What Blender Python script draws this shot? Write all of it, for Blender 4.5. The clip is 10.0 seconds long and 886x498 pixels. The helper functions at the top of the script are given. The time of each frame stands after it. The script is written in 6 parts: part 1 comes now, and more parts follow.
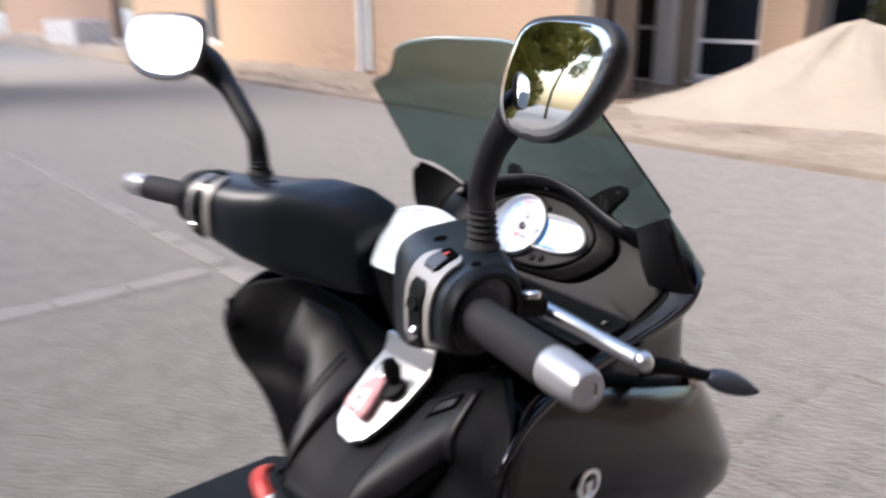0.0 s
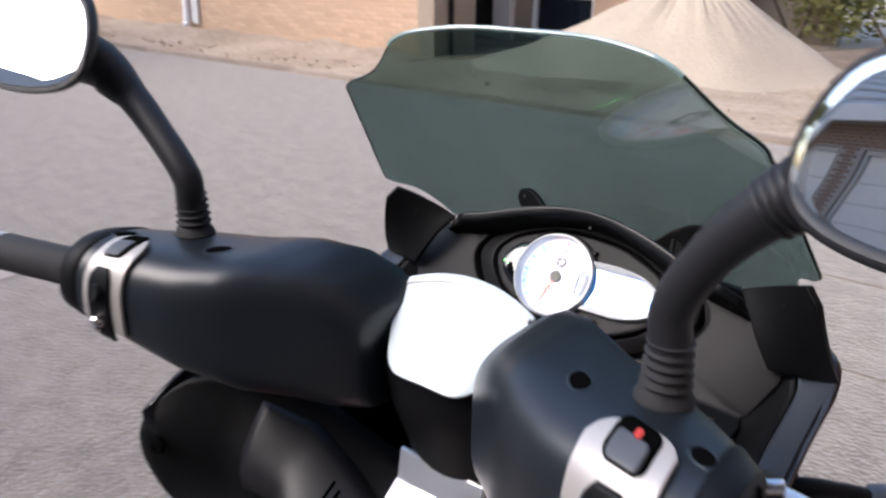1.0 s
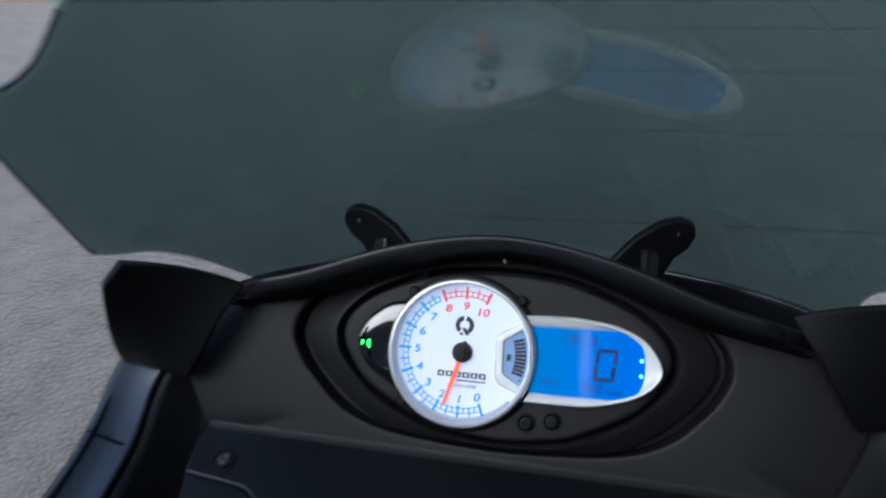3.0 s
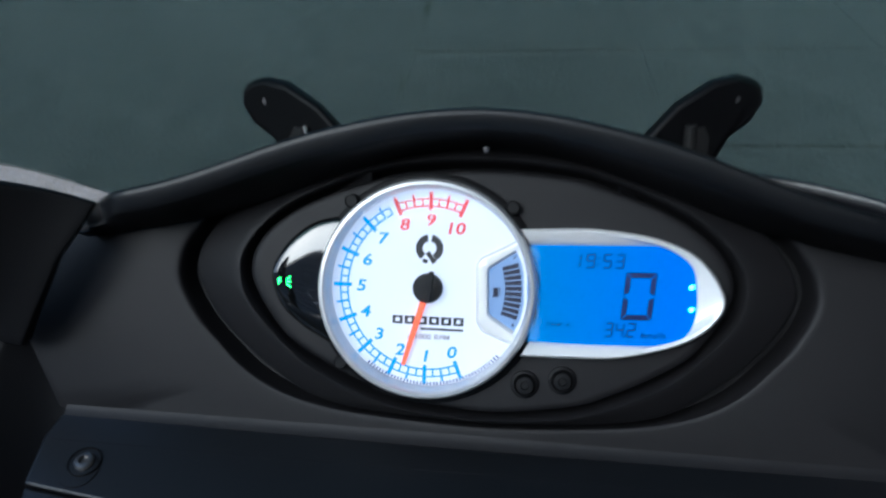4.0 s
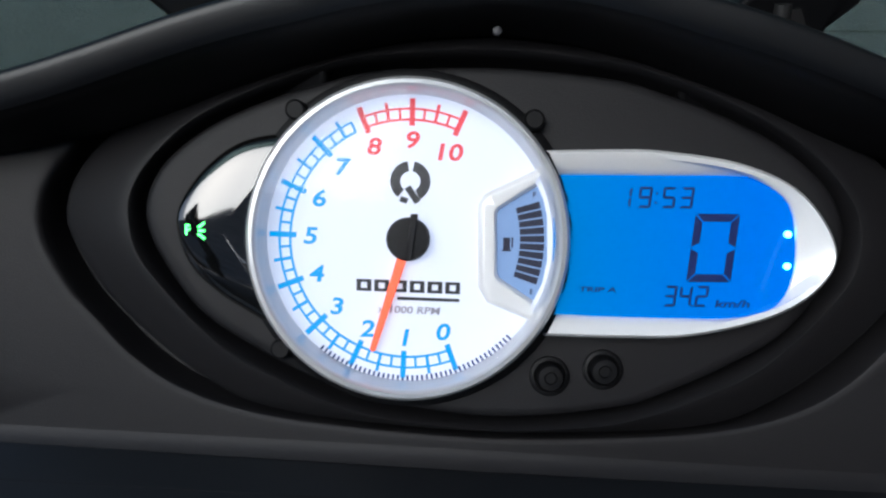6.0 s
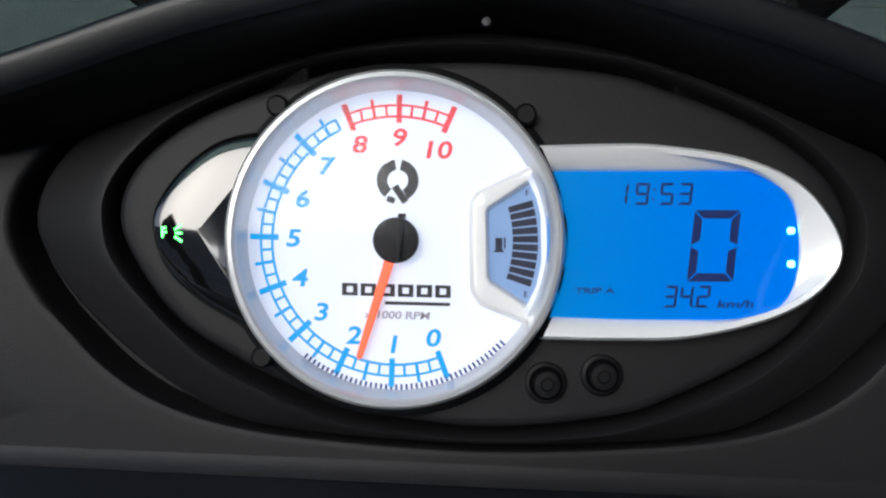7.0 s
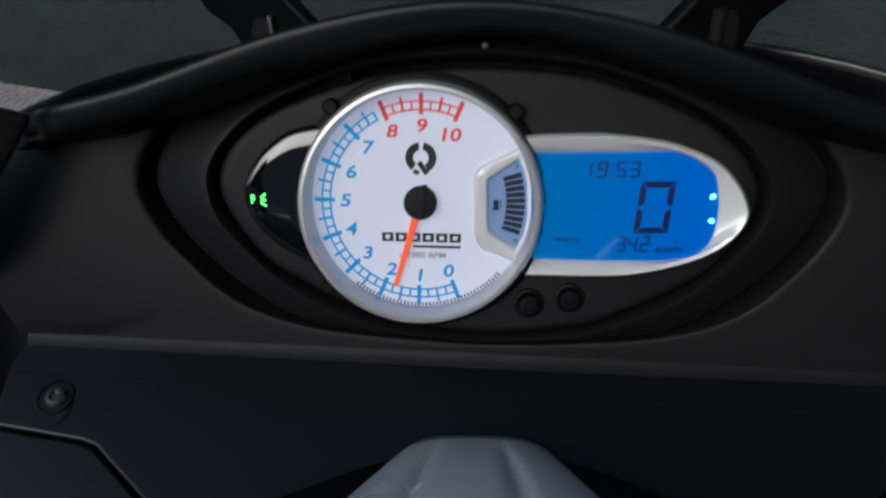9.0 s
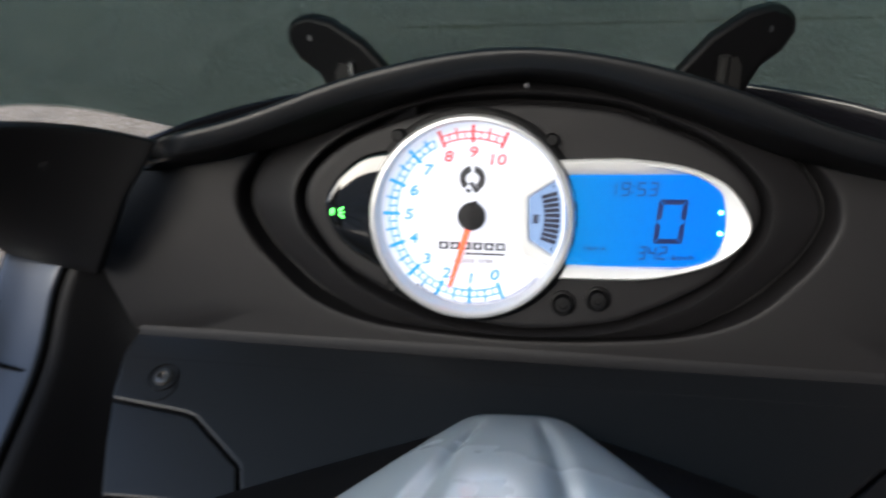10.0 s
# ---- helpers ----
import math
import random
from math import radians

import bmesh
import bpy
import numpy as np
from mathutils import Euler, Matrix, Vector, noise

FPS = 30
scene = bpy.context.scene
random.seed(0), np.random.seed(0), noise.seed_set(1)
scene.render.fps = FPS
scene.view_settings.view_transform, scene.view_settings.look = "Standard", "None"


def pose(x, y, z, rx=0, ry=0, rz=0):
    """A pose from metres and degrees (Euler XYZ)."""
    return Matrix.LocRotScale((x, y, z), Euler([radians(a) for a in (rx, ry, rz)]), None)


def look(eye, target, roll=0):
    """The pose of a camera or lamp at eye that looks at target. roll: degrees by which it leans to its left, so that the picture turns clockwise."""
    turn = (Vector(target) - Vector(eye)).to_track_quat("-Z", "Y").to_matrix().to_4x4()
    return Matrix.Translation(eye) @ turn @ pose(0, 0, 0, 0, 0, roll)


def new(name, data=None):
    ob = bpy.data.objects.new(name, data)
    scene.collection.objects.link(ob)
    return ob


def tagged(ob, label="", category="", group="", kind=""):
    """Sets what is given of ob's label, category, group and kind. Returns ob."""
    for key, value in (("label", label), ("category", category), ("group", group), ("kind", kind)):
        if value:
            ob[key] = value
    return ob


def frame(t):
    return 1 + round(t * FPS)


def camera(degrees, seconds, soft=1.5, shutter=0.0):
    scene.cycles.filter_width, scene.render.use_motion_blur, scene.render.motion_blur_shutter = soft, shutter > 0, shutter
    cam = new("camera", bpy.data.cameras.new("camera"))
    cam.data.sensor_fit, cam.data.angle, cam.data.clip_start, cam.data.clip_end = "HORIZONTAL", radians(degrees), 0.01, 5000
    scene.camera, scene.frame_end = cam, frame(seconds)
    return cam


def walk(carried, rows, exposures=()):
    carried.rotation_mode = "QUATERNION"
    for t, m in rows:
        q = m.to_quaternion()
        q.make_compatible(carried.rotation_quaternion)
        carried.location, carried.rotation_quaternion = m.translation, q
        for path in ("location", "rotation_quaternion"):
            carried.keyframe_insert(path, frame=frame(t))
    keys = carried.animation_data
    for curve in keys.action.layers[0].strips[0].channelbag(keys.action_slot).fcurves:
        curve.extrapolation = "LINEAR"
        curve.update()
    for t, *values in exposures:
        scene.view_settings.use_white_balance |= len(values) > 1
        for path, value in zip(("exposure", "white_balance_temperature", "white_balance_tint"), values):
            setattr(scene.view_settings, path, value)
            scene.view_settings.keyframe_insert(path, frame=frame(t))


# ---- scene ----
cam = camera(58.3, 10.0, soft=2.3, shutter=0.7)
PATH = [
    (0, pose(0.6408, -0.6840, 1.3866, 72.55, 0.38, 49.79)),
    (0.1, look((0.591, -0.674, 1.389), (-0.800, 0.616, 0.756), 1.2)),
    (0.3, pose(0.5162, -0.6758, 1.3817, 70.91, -1.14, 45.02)),
    (0.5, pose(0.4439, -0.6630, 1.3819, 70.85, -0.73, 42.46)),
    (0.7, look((0.385, -0.630, 1.390), (-0.882, 0.781, 0.755), -0.7)),
    (1, pose(0.3099, -0.5993, 1.4002, 69.31, -0.79, 37.88)),
    (1.2, look((0.275, -0.576, 1.388), (-0.816, 0.941, 0.675), 1.9)),
    (1.5, pose(0.2108, -0.5462, 1.3992, 69.00, -0.74, 29.08)),
    (1.8, look((0.157, -0.512, 1.400), (-0.580, 1.200, 0.676), 0.2)),
    (2, pose(0.1346, -0.4982, 1.4020, 67.83, 0.77, 21.74)),
    (3.3, pose(0.0302, -0.2948, 1.3509, 59.52, 2.62, 8.09)),
    (3.5, pose(0.0303, -0.2768, 1.3239, 59.61, 4.13, 8.52)),
    (4, pose(0.0123, -0.2278, 1.2946, 55.55, 2.46, 5.05)),
    (4.5, pose(0.0047, -0.1943, 1.2685, 52.75, 2.51, 4.49)),
    (5, pose(-0.0020, -0.1885, 1.2423, 54.65, 1.61, 2.64)),
    (5.5, pose(-0.0097, -0.1670, 1.2383, 53.53, 0.48, 1.71)),
    (7, pose(-0.0098, -0.1596, 1.2201, 57.22, 0.01, 0.04)),
    (7.5, pose(-0.0113, -0.1587, 1.2243, 53.88, -0.12, 0.86)),
    (8, pose(-0.0115, -0.1571, 1.2340, 45.27, 0.04, 0.75)),
    (8.5, pose(-0.0063, -0.1662, 1.2721, 41.81, 1.41, 1.80)),
    (9, pose(-0.0007, -0.1864, 1.2987, 42.98, 2.09, 1.98)),
    (9.5, pose(0.0038, -0.2019, 1.3200, 44.01, 2.33, 1.85)),
    (10, pose(0.0030, -0.2324, 1.3219, 46.89, 4.02, 5.15)),
]
EXPOSURE = [(0, 1.5, 6250, 14), (0.5, 1.55, 6180, 15), (1.0, 1.45, 6150, 15), (1.5, 1.4, 6130, 15), (2.0, 1.3, 6100, 15), (3.3, 0.6, 5250, 3), (3.5, 0.65, 5250, 3), (4.0, 0.9, 5200, 2), (4.5, 0.9, 5450, 5), (5.5, 0.87, 5550, 6), (7.5, 0.85, 6000, 7), (8.0, 0.35, 6000, 8), (9.0, 0.1, 5900, 8), (9.5, 0.55, 6000, 8), (10, 1.3, 6330, 7)]
walk(cam, PATH, EXPOSURE)

# ---- light: bright hazy sky, veiled sun ----
world = bpy.data.worlds.new("sky")
scene.world = world
world.use_nodes = True
wn = world.node_tree.nodes
sky = wn.new("ShaderNodeTexSky")
sky.sky_type = "NISHITA"
sky.sun_disc = False
sky.sun_elevation, sky.sun_rotation = radians(41), radians(210)
sky.dust_density, sky.air_density, sky.ozone_density = 2.5, 1.3, 1.5
world.node_tree.links.new(sky.outputs[0], wn["Background"].inputs[0])
wn["Background"].inputs[1].default_value = 0.15
sun_data = bpy.data.lights.new("sun", "SUN")
sun_data.energy, sun_data.angle, sun_data.color = 1.3, radians(38), (1.0, 0.93, 0.84)
sun = new("sun", sun_data)
sun.matrix_world = look((-3.77, -6.54, 6.56), (0, 0, 0))


# ---- materials ----
def material(name, color, rough=0.5, metal=0.0, grain=0.0, grain_scale=300.0, bump=0.0, bump_scale=800.0,
             stain=0.0, stain_scale=6.0, coat=0.0, sheen=0.0, emit=None, emit_strength=0.0, second=None, rand=0.0, spec=0.5):
    m = bpy.data.materials.new(name)
    m.use_nodes = True
    nt = m.node_tree
    b = nt.nodes["Principled BSDF"]
    b.inputs["Roughness"].default_value = rough
    b.inputs["Metallic"].default_value = metal
    b.inputs["Coat Weight"].default_value = coat
    b.inputs["Coat Roughness"].default_value = 0.06
    b.inputs["Sheen Weight"].default_value = sheen
    b.inputs["Sheen Roughness"].default_value = 0.5
    b.inputs["Specular IOR Level"].default_value = spec
    col = (*color, 1)
    b.inputs["Base Color"].default_value = col
    pos = nt.nodes.new("ShaderNodeTexCoord")
    last = None
    if grain or stain or second:
        mix = nt.nodes.new("ShaderNodeMix")
        mix.data_type = "RGBA"
        mix.inputs[6].default_value = col
        dark = second or tuple(c * 0.55 for c in color)
        mix.inputs[7].default_value = (*dark, 1)
        n1 = nt.nodes.new("ShaderNodeTexNoise")
        n1.inputs["Scale"].default_value = grain_scale
        n1.inputs["Detail"].default_value = 6
        n1.inputs["Roughness"].default_value = 0.7
        n2 = nt.nodes.new("ShaderNodeTexNoise")
        n2.inputs["Scale"].default_value = stain_scale
        n2.inputs["Detail"].default_value = 5
        nt.links.new(pos.outputs["Object"], n1.inputs["Vector"])
        nt.links.new(pos.outputs["Object"], n2.inputs["Vector"])
        r1 = nt.nodes.new("ShaderNodeMapRange")
        r1.inputs[1].default_value, r1.inputs[2].default_value = 0.35, 0.68
        r1.inputs[4].default_value = max(grain, 0.001)
        r2 = nt.nodes.new("ShaderNodeMapRange")
        r2.inputs[1].default_value, r2.inputs[2].default_value = 0.4, 0.65
        r2.inputs[4].default_value = max(stain, 0.001)
        nt.links.new(n1.outputs[0], r1.inputs[0])
        nt.links.new(n2.outputs[0], r2.inputs[0])
        add = nt.nodes.new("ShaderNodeMath")
        add.use_clamp = True
        nt.links.new(r1.outputs[0], add.inputs[0])
        nt.links.new(r2.outputs[0], add.inputs[1])
        nt.links.new(add.outputs[0], mix.inputs[0])
        last = mix.outputs[2]
        rr = nt.nodes.new("ShaderNodeMapRange")
        rr.inputs[3].default_value, rr.inputs[4].default_value = max(rough - 0.06, 0.02), min(rough + 0.1, 1)
        nt.links.new(n2.outputs[0], rr.inputs[0])
        nt.links.new(rr.outputs[0], b.inputs["Roughness"])
    if rand:
        info = nt.nodes.new("ShaderNodeObjectInfo")
        hs = nt.nodes.new("ShaderNodeHueSaturation")
        rg = nt.nodes.new("ShaderNodeMapRange")
        rg.inputs[3].default_value, rg.inputs[4].default_value = 1 - rand, 1 + rand
        nt.links.new(info.outputs["Random"], rg.inputs[0])
        nt.links.new(rg.outputs[0], hs.inputs["Value"])
        if last:
            nt.links.new(last, hs.inputs["Color"])
        else:
            hs.inputs["Color"].default_value = col
        last = hs.outputs[0]
    if last:
        nt.links.new(last, b.inputs["Base Color"])
    if bump:
        n3 = nt.nodes.new("ShaderNodeTexNoise")
        n3.inputs["Scale"].default_value = bump_scale
        n3.inputs["Detail"].default_value = 3
        nt.links.new(pos.outputs["Object"], n3.inputs["Vector"])
        bp = nt.nodes.new("ShaderNodeBump")
        bp.inputs["Strength"].default_value = bump
        bp.inputs["Distance"].default_value = 1.0 / bump_scale
        nt.links.new(n3.outputs[0], bp.inputs["Height"])
        nt.links.new(bp.outputs[0], b.inputs["Normal"])
    if emit:
        b.inputs["Emission Color"].default_value = (*emit, 1)
        b.inputs["Emission Strength"].default_value = emit_strength
    return m


def clear_material(name, tint, gloss_rough=0.0, haze=0.0, gloss=0.03, haze_color=(0.3, 0.35, 0.33), power=4.0, top=0.6):
    """A thin clear or smoked sheet: tinted see-through with Fresnel gloss and a little streaky haze."""
    m = bpy.data.materials.new(name)
    m.use_nodes = True
    nt = m.node_tree
    nt.nodes.remove(nt.nodes["Principled BSDF"])
    out = nt.nodes["Material Output"]
    tr = nt.nodes.new("ShaderNodeBsdfTransparent")
    tr.inputs[0].default_value = (*tint, 1)
    gl = nt.nodes.new("ShaderNodeBsdfGlossy")
    gl.inputs["Roughness"].default_value = gloss_rough
    lw = nt.nodes.new("ShaderNodeLayerWeight")
    lw.inputs[0].default_value = 0.5
    pw = nt.nodes.new("ShaderNodeMath")
    pw.operation = "POWER"
    pw.inputs[1].default_value = power
    nt.links.new(lw.outputs["Facing"], pw.inputs[0])
    fr = nt.nodes.new("ShaderNodeMapRange")
    fr.inputs[3].default_value, fr.inputs[4].default_value = gloss, top
    nt.links.new(pw.outputs[0], fr.inputs[0])
    mx = nt.nodes.new("ShaderNodeMixShader")
    body = tr.outputs[0]
    if haze:
        df = nt.nodes.new("ShaderNodeBsdfDiffuse")
        df.inputs[0].default_value = (*haze_color, 1)
        hz = nt.nodes.new("ShaderNodeMixShader")
        pos = nt.nodes.new("ShaderNodeTexCoord")
        nz = nt.nodes.new("ShaderNodeTexNoise")
        nz.inputs["Scale"].default_value = 14
        nz.inputs["Detail"].default_value = 6
        # noise stretched into streaks, which paint pale reflections into the haze
        haze_streak = nt.nodes.new("ShaderNodeMapping")
        haze_streak.inputs["Rotation"].default_value = (0, radians(12), 0)
        haze_streak.inputs["Scale"].default_value = (1.0, 0.3, 0.16)
        nt.links.new(pos.outputs["Object"], haze_streak.inputs["Vector"])
        nt.links.new(haze_streak.outputs[0], nz.inputs["Vector"])
        mr = nt.nodes.new("ShaderNodeMapRange")
        mr.inputs[1].default_value, mr.inputs[2].default_value = 0.3, 0.75
        mr.inputs[3].default_value, mr.inputs[4].default_value = haze * 0.75, haze * 1.4
        nt.links.new(nz.outputs[0], mr.inputs[0])
        nt.links.new(mr.outputs[0], hz.inputs[0])
        nt.links.new(tr.outputs[0], hz.inputs[1])
        nt.links.new(df.outputs[0], hz.inputs[2])
        body = hz.outputs[0]
    nt.links.new(fr.outputs[0], mx.inputs[0])
    nt.links.new(body, mx.inputs[1])
    nt.links.new(gl.outputs[0], mx.inputs[2])
    nt.links.new(mx.outputs[0], out.inputs["Surface"])
    return m


M_INNER = material("glossy inner trim", (0.042, 0.050, 0.066), 0.30, metal=0.3, coat=0.3, grain=0.1, grain_scale=1200)
M_DASH = material("dash plastic", (0.0108, 0.0104, 0.0114), 0.50, spec=0.24, grain=0.25, grain_scale=900, bump=0.25, bump_scale=2600, stain=0.15)
M_SMOOTH = material("bar cover plastic", (0.0100, 0.0135, 0.0180), 0.33, spec=0.5, grain=0.2, grain_scale=700, bump=0.12, bump_scale=3000, stain=0.2)
M_ARM = material("mirror arm plastic", (0.0145, 0.0145, 0.017), 0.46, spec=0.42, grain=0.25, grain_scale=800, bump=0.2, bump_scale=2400, stain=0.25)
M_LOWER = material("lower dash plastic", (0.0045, 0.0051, 0.0064), 0.37, spec=0.42, grain=0.25, grain_scale=900, bump=0.15, bump_scale=2600, stain=0.15)
M_ROCKER = material("grey rocker plastic", (0.075, 0.08, 0.09), 0.4, grain=0.15, grain_scale=900)
M_WEIGHT = material("bar end metal", (0.50, 0.50, 0.51), 0.30, metal=0.6, grain=0.1, grain_scale=1500)
M_BLACK = material("black plastic", (0.0032, 0.0032, 0.0038), 0.5, spec=0.17, grain=0.2, grain_scale=900, bump=0.15, bump_scale=2600)
# puts the shade of holes and grooves into colour; also for joints and edges
M_DEEP = material("black recess", (0.002, 0.002, 0.002), 0.95, grain=0.2, grain_scale=500, spec=0.02)
M_BOLT = material("blackened bolt", (0.16, 0.155, 0.15), 0.28, metal=0.9)
M_PAINT = material("dark grey paint", (0.006, 0.006, 0.008), 0.12, spec=0.5, grain=0.1, grain_scale=1500)
M_LID = material("glove box plastic", (0.010, 0.0097, 0.0115), 0.42, spec=0.4, grain=0.25, grain_scale=900, bump=0.2, bump_scale=2600, stain=0.2)
M_GREY = material("grey panel plastic", (0.027, 0.027, 0.034), 0.45, grain=0.25, grain_scale=900, bump=0.2, bump_scale=2600, stain=0.2)
M_RUBBER = material("rubber", (0.014, 0.0135, 0.015), 0.75, grain=0.3, grain_scale=600, bump=0.3, bump_scale=1500)
M_SILVER = material("satin silver paint", (0.84, 0.84, 0.84), 0.30, metal=0.2, grain=0.08, grain_scale=2500, bump=0.05, bump_scale=4000)
M_BEZEL = material("satin bezel", (0.60, 0.61, 0.62), 0.34, metal=0.5, grain=0.08, grain_scale=2500)
M_SWITCH = material("grey switch paint", (0.43, 0.41, 0.39), 0.38, metal=0.3, grain=0.08, grain_scale=2500, bump=0.05, bump_scale=4000)
M_POD = material("silver lacquer", (0.67, 0.74, 0.755), 0.25, metal=0.1, grain=0.05, grain_scale=2500, coat=0.4)
M_ALU = material("brushed aluminium", (0.72, 0.72, 0.72), 0.28, metal=1.0, grain=0.12, grain_scale=900, bump=0.06, bump_scale=2500)
M_CHROME = material("chrome", (0.8, 0.8, 0.8), 0.12, metal=1.0)
M_STEEL = material("bolt steel", (0.35, 0.34, 0.33), 0.35, metal=1.0, grain=0.3, grain_scale=2000)
M_SCREEN = clear_material("smoked screen", (0.50, 0.60, 0.59), 0.02, 0.20, 0.007, (0.14, 0.215, 0.205))
M_LENS = clear_material("clear lens", (0.98, 0.98, 0.98), 0.015, 0.0, 0.008, power=5.0, top=0.06)
M_LCDLENS = clear_material("matt display lens", (0.97, 0.97, 0.97), 0.05, 0.0, 0.055, power=2.5, top=1.0)
M_MIRROR = material("mirror glass", (0.76, 0.78, 0.78), 0.02, metal=1.0)
M_GLOSS = material("gloss black window", (0.003, 0.003, 0.003), 0.05, spec=0.75)
M_FACE = material("lit dial face", (0.46, 0.46, 0.49), 0.5, emit=(0.80, 0.83, 1.0), emit_strength=0.37)
M_BLUEINK = material("blue dial ink", (0.0, 0.035, 0.15), 0.5, emit=(0.0, 0.46, 1.0), emit_strength=0.42)
M_REDINK = material("red dial ink", (0.55, 0.03, 0.04), 0.5, emit=(0.75, 0.06, 0.08), emit_strength=0.3)
M_DARKINK = material("dark dial ink", (0.012, 0.012, 0.014), 0.5)
M_PALEINK = material("grey dial ink", (0.30, 0.28, 0.33), 0.5)
M_NEEDLE = material("orange needle", (0.8, 0.09, 0.03), 0.45, emit=(1.0, 0.13, 0.05), emit_strength=0.46)
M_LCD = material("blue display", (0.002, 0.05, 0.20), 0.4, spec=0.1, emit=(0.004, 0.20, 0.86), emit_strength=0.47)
# the uneven backlight is put into the emission colour: pale at the dial, deep blue at its two lamps
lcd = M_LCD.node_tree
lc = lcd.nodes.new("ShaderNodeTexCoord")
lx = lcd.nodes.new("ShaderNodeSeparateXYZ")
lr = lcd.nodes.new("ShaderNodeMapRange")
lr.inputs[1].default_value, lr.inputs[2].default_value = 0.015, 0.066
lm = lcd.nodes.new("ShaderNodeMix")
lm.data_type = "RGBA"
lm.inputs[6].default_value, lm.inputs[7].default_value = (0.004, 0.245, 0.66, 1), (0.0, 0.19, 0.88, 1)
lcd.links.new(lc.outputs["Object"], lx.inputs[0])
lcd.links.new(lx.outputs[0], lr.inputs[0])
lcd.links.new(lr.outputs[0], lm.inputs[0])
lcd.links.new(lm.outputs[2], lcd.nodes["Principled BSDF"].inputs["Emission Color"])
M_LED = material("display lamp", (0.6, 0.8, 1.0), 0.3, emit=(0.15, 0.75, 1.0), emit_strength=4.0)
M_SEG = material("display segment", (0.006, 0.024, 0.14), 0.4)
M_FUEL = material("grey display", (0.16, 0.23, 0.35), 0.3, emit=(0.20, 0.32, 0.60), emit_strength=0.3)
M_FUELSEG = material("grey display segment", (0.01, 0.012, 0.035), 0.4)
M_GREEN = material("green pilot lamp", (0.1, 0.8, 0.1), 0.4, emit=(0.12, 1.0, 0.12), emit_strength=3.0)
M_RED = material("red plastic", (0.55, 0.05, 0.035), 0.4, grain=0.15, grain_scale=600)
M_PINK = material("pink fob cloth", (0.80, 0.40, 0.41), 0.6, grain=0.2, grain_scale=400)
M_WHITE = material("white plastic", (0.75, 0.74, 0.73), 0.45, grain=0.1, grain_scale=500)
M_ORANGE = material("amber lens", (0.65, 0.22, 0.03), 0.25, coat=0.4)
M_SEAT = material("seat vinyl", (0.018, 0.018, 0.018), 0.6, bump=0.3, bump_scale=700)
M_TYRE = material("tyre rubber", (0.02, 0.02, 0.02), 0.8, bump=0.3, bump_scale=400)


# ---- mesh helpers ----
def sharpen(me, angle=38):
    bm = bmesh.new()
    bm.from_mesh(me)
    bmesh.ops.recalc_face_normals(bm, faces=bm.faces)
    for f in bm.faces:
        f.smooth = True
    for e in bm.edges:
        if len(e.link_faces) == 2 and e.calc_face_angle(0) > radians(angle):
            e.smooth = False
    bm.to_mesh(me)
    bm.free()


def mesh_ob(name, verts, faces, mat, parent=None, label="", bevel=0.0, sub=0, solid=0.0, angle=38, offset=0.0):
    me = bpy.data.meshes.new(name)
    me.from_pydata([tuple(v) for v in verts], [], faces)
    sharpen(me, angle)
    me.materials.append(mat)
    ob = new(name, me)
    if parent:
        ob.parent = parent
    if label:
        tagged(ob, label)
    if solid:
        s = ob.modifiers.new("thickness", "SOLIDIFY")
        s.thickness, s.offset = solid, offset
    if sub:
        s = ob.modifiers.new("round", "SUBSURF")
        s.levels = s.render_levels = sub
    if bevel:
        b = ob.modifiers.new("edge", "BEVEL")
        b.width, b.segments, b.limit_method, b.angle_limit = bevel, 3, "ANGLE", radians(35)
    return ob


def thing(name, at, label, category, group="", kind="", turn=0.0):
    e = new(name)
    e.empty_display_size = 0.1
    e.matrix_world = pose(*at, 0, 0, turn)
    return tagged(e, label, category, group, kind)


def spline(pts, n=8, closed=False):
    """Catmull-Rom through points of any dimension."""
    p = [np.array(q, float) for q in pts]
    out = []
    m = len(p)
    for i in range(m if closed else m - 1):
        if closed:
            a, b, c, d = p[(i - 1) % m], p[i], p[(i + 1) % m], p[(i + 2) % m]
        else:
            b, c = p[i], p[i + 1]
            a = p[i - 1] if i else 2 * b - c
            d = p[i + 2] if i + 2 < m else 2 * c - b
        for k in range(n):
            t = k / n
            out.append(0.5 * (2 * b + (c - a) * t + (2 * a - 5 * b + 4 * c - d) * t * t + (3 * b - a - 3 * c + d) * t ** 3))
    if not closed:
        out.append(p[-1])
    return out


def loft(rings, closed=True, caps=True):
    """Verts and faces through rings of equal length."""
    n = len(rings[0])
    verts = [v for r in rings for v in r]
    faces = []
    for i in range(len(rings) - 1):
        for j in range(n if closed else n - 1):
            k = (j + 1) % n
            faces.append((i * n + j, i * n + k, (i + 1) * n + k, (i + 1) * n + j))
    if caps and closed:
        faces.append(tuple(range(n))[::-1])
        faces.append(tuple((len(rings) - 1) * n + j for j in range(n)))
    return verts, faces


def sheet(f, nu, nv):
    """A grid over the unit square."""
    verts = [f(i / nu, j / nv) for i in range(nu + 1) for j in range(nv + 1)]
    w = nv + 1
    faces = [(i * w + j, (i + 1) * w + j, (i + 1) * w + j + 1, i * w + j + 1) for i in range(nu) for j in range(nv)]
    return verts, faces


